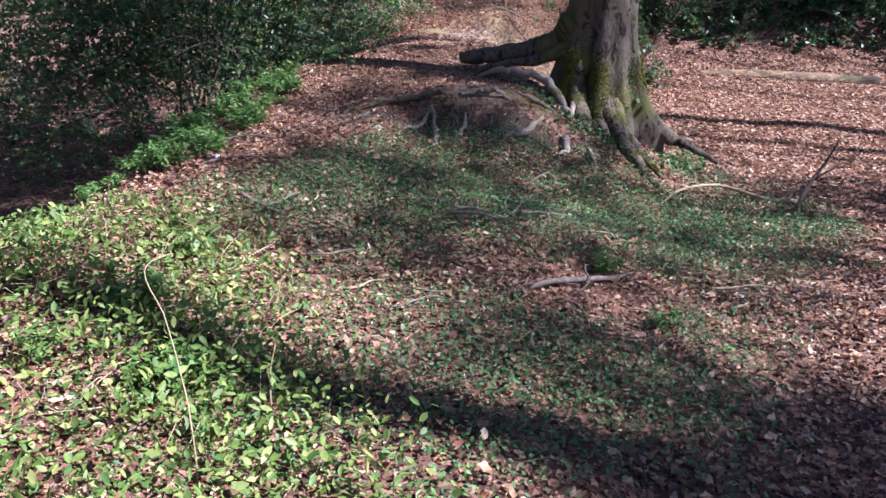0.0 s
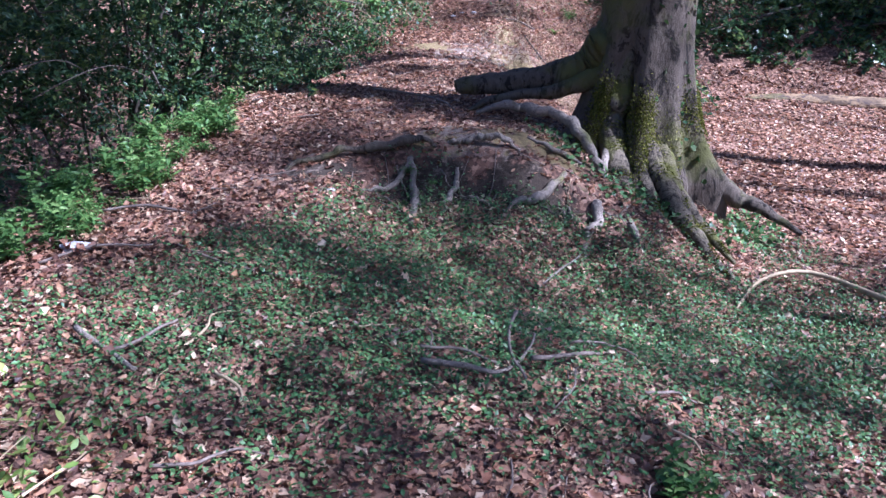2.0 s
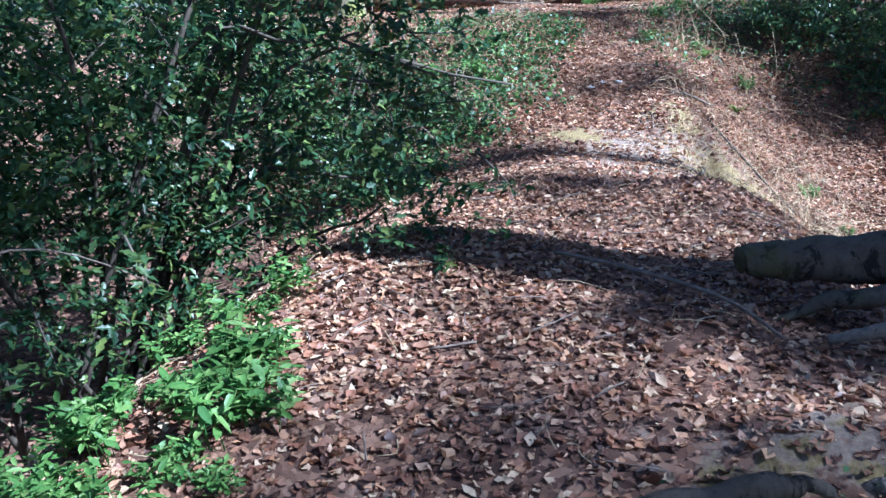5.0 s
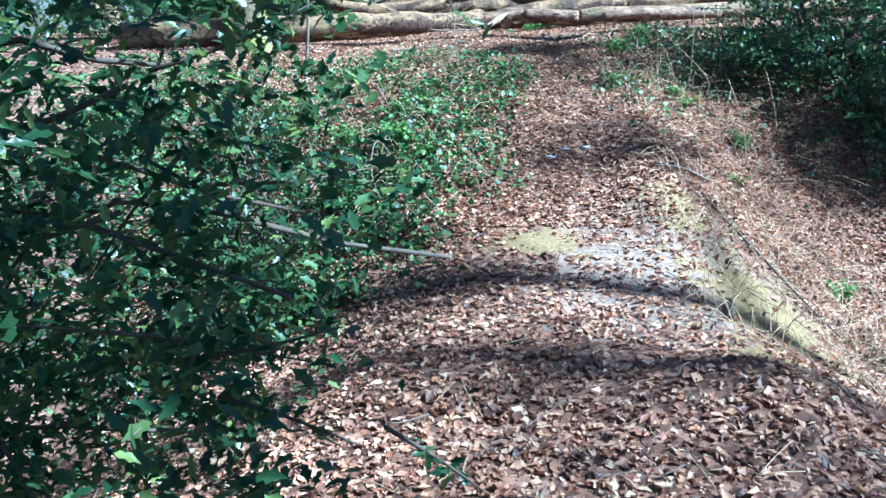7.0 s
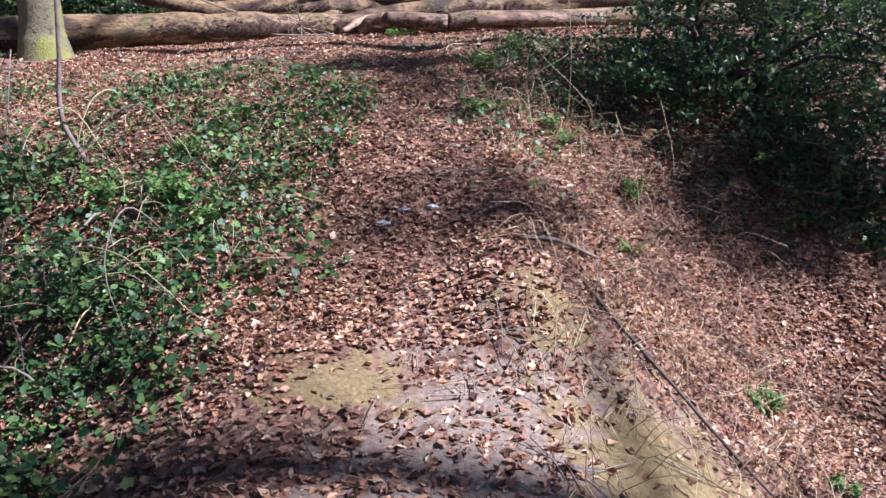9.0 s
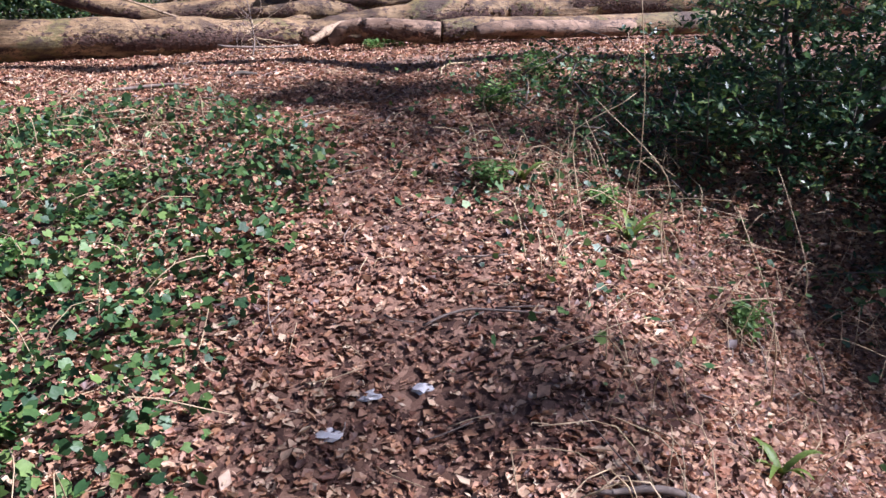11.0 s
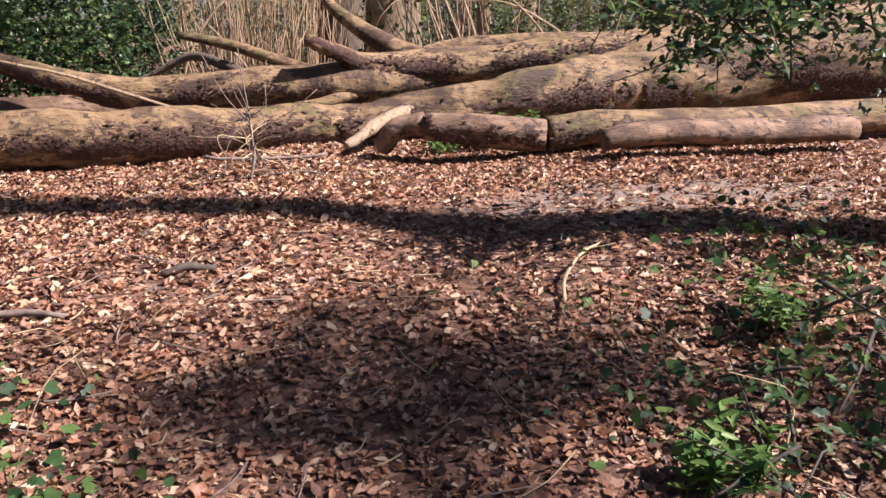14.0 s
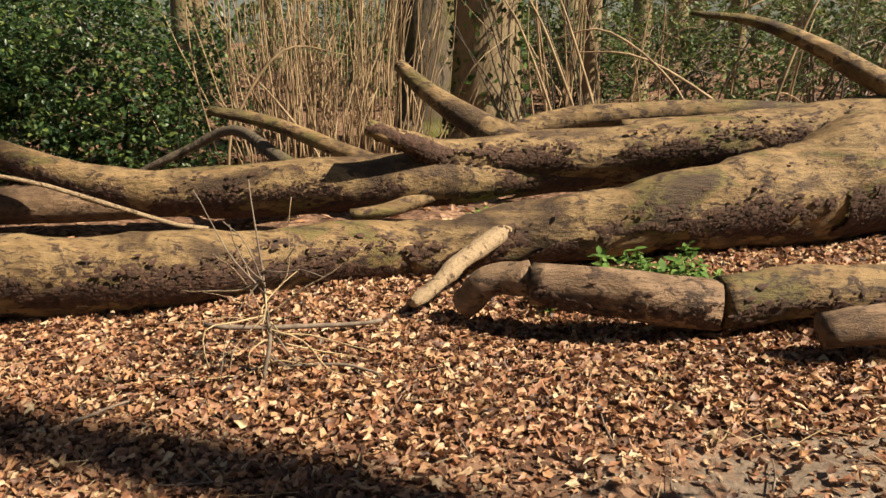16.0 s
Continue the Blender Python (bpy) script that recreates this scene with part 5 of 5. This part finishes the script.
stick(((3.05, 6.02, .24, .010), (3.3, 6.15, .34, .007), (3.45, 6.2, .38, .004)), "dark side branch above the leaves", DARK_TWIG, 3, "dead_branch")
stick(((0.37, 3.66, .01, .016), (0.55, 3.78, .03, .018), (0.8, 3.92, .02, .015), (0.95, 4.0, .03, .013), (1.12, 4.16, .02, .007)), "thick grey stick lying on leaves", TWIG, 4, "fallen_stick")
stick(((-1.1, 3.58, .02, .004), (-1.0, 3.8, .07, .004), (-.93, 3.95, .1, .003)), "thin pale twig among weeds", STRAW, 5)
stick(((-0.5, 8.35, .03, .008), (-.25, 8.15, .06, .009), (0.05, 7.85, .05, .008), (0.2, 7.6, .02, .005)), "long thin grey twig across the path", TWIG, 6)
stick(((-1.2, 5.55, .02, .006), (-.9, 5.45, .03, .007), (-.5, 5.4, .02, .005)), "curved brown twig on leaves", TWIG, 7)
stick(((-1.75, 5.25, .01, .008), (-1.55, 5.4, .03, .008), (-1.3, 5.5, .02, .005)), "short brown stick at the path edge", TWIG, 8)
stick(((1.0, 11.95, .02, .007), (1.2, 11.65, .03, .008), (1.42, 11.35, .03, .007), (1.6, 11.1, .02, .004)), "dark thin stick on the slope", DARK_TWIG, 9)
stick(((0.78, 12.3, .02, .008), (1.0, 12.32, .03, .012), (1.2, 12.3, .02, .01)), "short stick by a mossy bump", TWIG, 10)
stick(((0.45, 13.02, .02, .004), (0.62, 13.06, .03, .005), (0.85, 13.02, .02, .003)), "short grey stick on the path", TWIG, 11)
stick(((-2.0, 12.35, .03, .009), (-1.75, 12.7, .08, .009), (-1.42, 13.08, .10, .006)), "bare arching stick over ivy", TWIG, 12)
stick(((-1.69, 13.94, .0, .016), (-1.82, 13.98, .3, .015), (-1.78, 14.0, .8, .012), (-1.72, 14.1, 1.7, .007)), "leaning bare sapling stem in ivy", TWIG, 13, "sapling")
stick(((1.01, 16.07, .02, .006), (1.06, 16.25, .04, .007), (1.18, 16.5, .05, .006), (1.3, 16.68, .02, .004)), "curved pale twig on the track", STRAW, 14)
stick(((-1.2, 16.2, .01, .012), (-.9, 16.25, .02, .015), (-.7, 16.2, .01, .01)), "short thick stick in leaves", TWIG, 15)
stick(((-1.02, 17.85, .02, .006), (-.95, 17.9, .03, .006), (-.86, 17.98, .02, .004)), "thin straight twig on the leaves", TWIG, 16)
stick(((-0.75, 18.45, .1, .012), (-.35, 18.5, .06, .012), (0.0, 18.55, .05, .009)), "pale stick lying before the log", TWIG, 17)
stalk = stick(((-.40, 18.12, .0, .008), (-.39, 18.17, .15, .009), (-.41, 18.22, .35, .006), (-.46, 18.28, .75, .0025)), "dead brown stalk with dry side shoots before the log", TWIG, 18, "dead_stalk")
gz0 = ground_z(-.40, 18.12)
tangle = np.random.default_rng(66)
for i in range(34):
    h0, ln = tangle.uniform(.02, .45), tangle.uniform(.15, .55)
    way = tangle.normal(0, 1, 3) * np.array((1, .35, .45))
    way /= np.linalg.norm(way)
    rows, at, q = [], np.array((-.40, 18.2, gz0 + h0)), tangle.uniform(.0028, .006)
    for k in range(4):
        rows.append((at[0], at[1], max(at[2], gz0 + .02), q * (1 - .24 * k)))
        way = way + tangle.normal(0, .35, 3) * np.array((1, .4, .8))
        at = at + way / np.linalg.norm(way) * ln / 3
    limb("side_shoot", rows, (TWIG, STRAW, PALE_WOOD)[i % 3], stalk, "", 5, 3, .1, 19 + i, .004)
stick(((-.80, 2.05, .0, .003), (-.82, 2.1, .25, .003), (-.88, 2.2, .48, .002), (-.98, 2.3, .6, .0015), (-.9, 2.36, .66, .001)), "tall dry grass stem in sunlight", STRAW, 30, "dead_grass")
stick(((-.62, 2.35, .0, .003), (-.62, 2.4, .2, .003), (-.6, 2.42, .32, .002)), "short dry grass stem in sunlight", STRAW, 31, "dead_grass")
for i, (sx, sy, ex, ey) in enumerate(((-3.3, 6.0, -2.3, 6.3), (-2.6, 6.9, -1.9, 7.6), (-3.0, 7.2, -2.3, 6.6), (-2.4, 6.3, -1.9, 6.7))):
    stick(((sx, sy, .9, .004), ((sx + ex) / 2 + .08, (sy + ey) / 2, .7, .0035), (ex, ey, .3, .002)), "bare bleached twig hanging out of the bush", TWIG, 33 + i, "bare_twig")


def stone(x, y, s, label, seed):
    r = np.random.default_rng(seed)
    bm = bmesh.new()
    bmesh.ops.create_icosphere(bm, subdivisions=2, radius=1)
    for v in bm.verts:
        v.co *= 1 + .22 * r.normal()
        v.co = Vector((v.co.x * s, v.co.y * s * .7, v.co.z * s * .32))
    me = bpy.data.meshes.new("stone")
    bm.to_mesh(me)
    bm.free()
    me.materials.append(STONE)
    ob = new("stone", me)
    ob.location = (x, y, ground_z(x, y) + s * .15)
    return tagged(ob, label, "stone")


stone(-1.66, 5.45, .075, "flat pale grey stone in the leaves", 1)
stone(0.13, 12.67, .04, "small white stone on the path", 2)
stone(0.26, 12.81, .035, "small white stone on the path", 3)
stone(0.42, 12.83, .035, "small white stone on the path", 4)
stone(1.75, 4.1, .03, "small white pebble in the leaves", 5)
stone(-.55, 6.35, .025, "small pale pebble below the root", 6)


# ---- dry grass ----
bits = []
for i in range(830):
    if i < 190:
        x, y = -0.45 - 2.2 * rng.random() ** 1.2, rng.uniform(12.0, 15.8)
    elif i < 530:
        x, y = rng.uniform(0.9, 2.6), rng.uniform(9.8, 14.6)
    elif i < 740:
        x, y = rng.uniform(0.6, 2.0), rng.uniform(9.6, 12.4)
    else:
        x, y = rng.uniform(-2.4, -0.6), rng.uniform(1.4, 3.6)
    a, ln, up = rng.uniform(0, 6.28), rng.uniform(0.12, 0.42), rng.uniform(0.03, 0.24)
    z = ground_z(x, y)
    bits.append(tube([(x, y, z - .01, .0022), (x + ln * .4 * math.cos(a), y + ln * .4 * math.sin(a), z + up, .0018), (x + ln * math.cos(a + .3), y + ln * math.sin(a + .3), z + up * rng.uniform(.3, 1.3), .0009)], 3, 3, .1, i))
tagged(mesh_object("dry_grass", *join(bits), STRAW), "bleached dry grass stems arching over the bank", "grass", kind="stuff")


# ---- bramble and dead stems on the ivy bank ----
for i in range(16):
    bx, by = -1.0 - 1.6 * rng.random(), 11.6 + 3.2 * rng.random()
    a, ln = rng.uniform(0, 6.28), rng.uniform(.5, 1.1)
    hh = rng.uniform(.15, .5)
    stick(((bx, by, 0, .005), (bx + .3 * ln * math.cos(a), by + .3 * ln * math.sin(a), hh, .0045), (bx + .7 * ln * math.cos(a + .2), by + .7 * ln * math.sin(a + .2), hh * .9, .0035), (bx + ln * math.cos(a + .4), by + ln * math.sin(a + .4), .03, .002)), "thin arching bramble stem over ivy", TWIG if i % 3 else STRAW, 200 + i, "bramble")
for i in range(14):
    bx, by = 1.0 + 1.3 * rng.random(), 12.6 + 3.4 * rng.random()
    hh = rng.uniform(.2, .55)
    stick(((bx, by, 0, .003), (bx + rng.normal(0, .05), by + rng.normal(0, .05), hh * .5, .0025), (bx + rng.normal(0, .15), by + rng.normal(0, .15), hh, .0015)), "thin dry upright stalk in leaf litter", STRAW, 230 + i, "dead_stalk")
for i, (ax, az, bx, bz) in enumerate(((1.9, 2.95, 0.9, 3.1), (2.4, 2.6, 1.0, 3.0), (1.1, 2.5, 0.7, 3.5), (0.9, 2.6, 0.55, 3.4), (1.25, 2.5, 0.95, 3.5), (2.6, 3.1, 3.4, 3.5), (-1.7, 2.8, -.7, 2.85), (-1.0, 2.2, -1.6, 2.9))):
    g = ground_z(ax, 21.6)
    stick(((ax, 21.6, 0, .014), (ax + .1, 21.6, (az - g) * .6, .012), ((ax + bx) / 2, 21.7, (az + bz) / 2 - g + .1, .009), (bx, 21.8, bz - g, .004)), "thin bare sapling branch behind the logs", COPPICE, 260 + i, "bare_sapling")
stick(((-.38, 18.22, .02, .006), (-.15, 18.2, .03, .006), (.06, 18.13, .02, .004)), "thin straight twig on the leaves", TWIG, 290)
stick(((.66, 10.5, .01, .012), (.7, 10.6, .03, .016), (.72, 10.72, .02, .009)), "short dark piece of dead branch", DARK_TWIG, 291, "fallen_stick")
stick(((-.48, 16.57, .01, .012), (-.38, 16.59, .02, .018), (-.27, 16.6, .01, .012)), "short dark lump of dead wood on the track", DARK_TWIG, 292, "fallen_stick")
stick(((-.85, 5.75, .02, .004), (-.7, 5.62, .03, .005), (-.55, 5.6, .02, .003)), "bent thin twig on pink leaves", TWIG, 293)
stick(((-1.75, 5.95, .02, .007), (-1.5, 5.98, .03, .008), (-1.2, 5.95, .02, .005)), "thin stick at the edge of the herbs", TWIG, 294)
for i, (cx, cy, cs) in enumerate(((.37, 12.09, .07), (.44, 12.2, .05), (.30, 12.3, .06), (.55, 12.0, .05), (-.1, 11.2, .06), (.02, 11.18, .05), (.2, 8.9, .05))):
    ob = stone(cx, cy, cs, "dark clod of bare soil on the path", 40 + i)
    ob.name, ob.data.name = "soil_clod", "soil_clod"
    ob.data.materials[0] = SOIL
    ob.scale = (0.7, 0.7, 1.1)
    tagged(ob, category="clod")

# ---- bare saplings behind the fallen tree ----
thin = np.random.default_rng(31)
for i in range(30):
    x, y = thin.uniform(0.9, 6.0), thin.uniform(22.4, 27)
    z, h, a = ground_z(x, y), thin.uniform(1.2, 3.6), thin.uniform(0, 6.28)
    lean, q = thin.uniform(.05, .5), thin.uniform(.006, .016)
    top = (x + lean * h * math.cos(a), y + lean * h * math.sin(a), z + h)
    ob = thing("bare_sapling", (x, y, z), "thin bare sapling in the undergrowth", "sapling", "bare saplings in the undergrowth")
    limb("stem", [(x, y, z - .04, q), (x + .3 * lean * h * math.cos(a) + thin.normal(0, .06), y + thin.normal(0, .06), z + .4 * h, q * .8), (*top, q * .3)], DARK_TWIG if i % 3 == 0 else COPPICE, ob, "", 5, 4, .1, i, .012)
    for k in range(3):
        f, b = thin.uniform(.35, .9), thin.uniform(0, 6.28)
        p0 = np.array((x, y, z)) + f * (np.array(top) - np.array((x, y, z)))
        ln = thin.uniform(.3, .9)
        limb("twig", [(*p0, q * .5), (p0[0] + .5 * ln * math.cos(b), p0[1] + .5 * ln * math.sin(b), p0[2] + .2 * ln, q * .35), (p0[0] + ln * math.cos(b), p0[1] + ln * math.sin(b), p0[2] + thin.uniform(.0, .6) * ln, q * .15)], DARK_TWIG if i % 3 == 0 else COPPICE, ob, "", 4, 3, .1, 7 * i + k, .01)
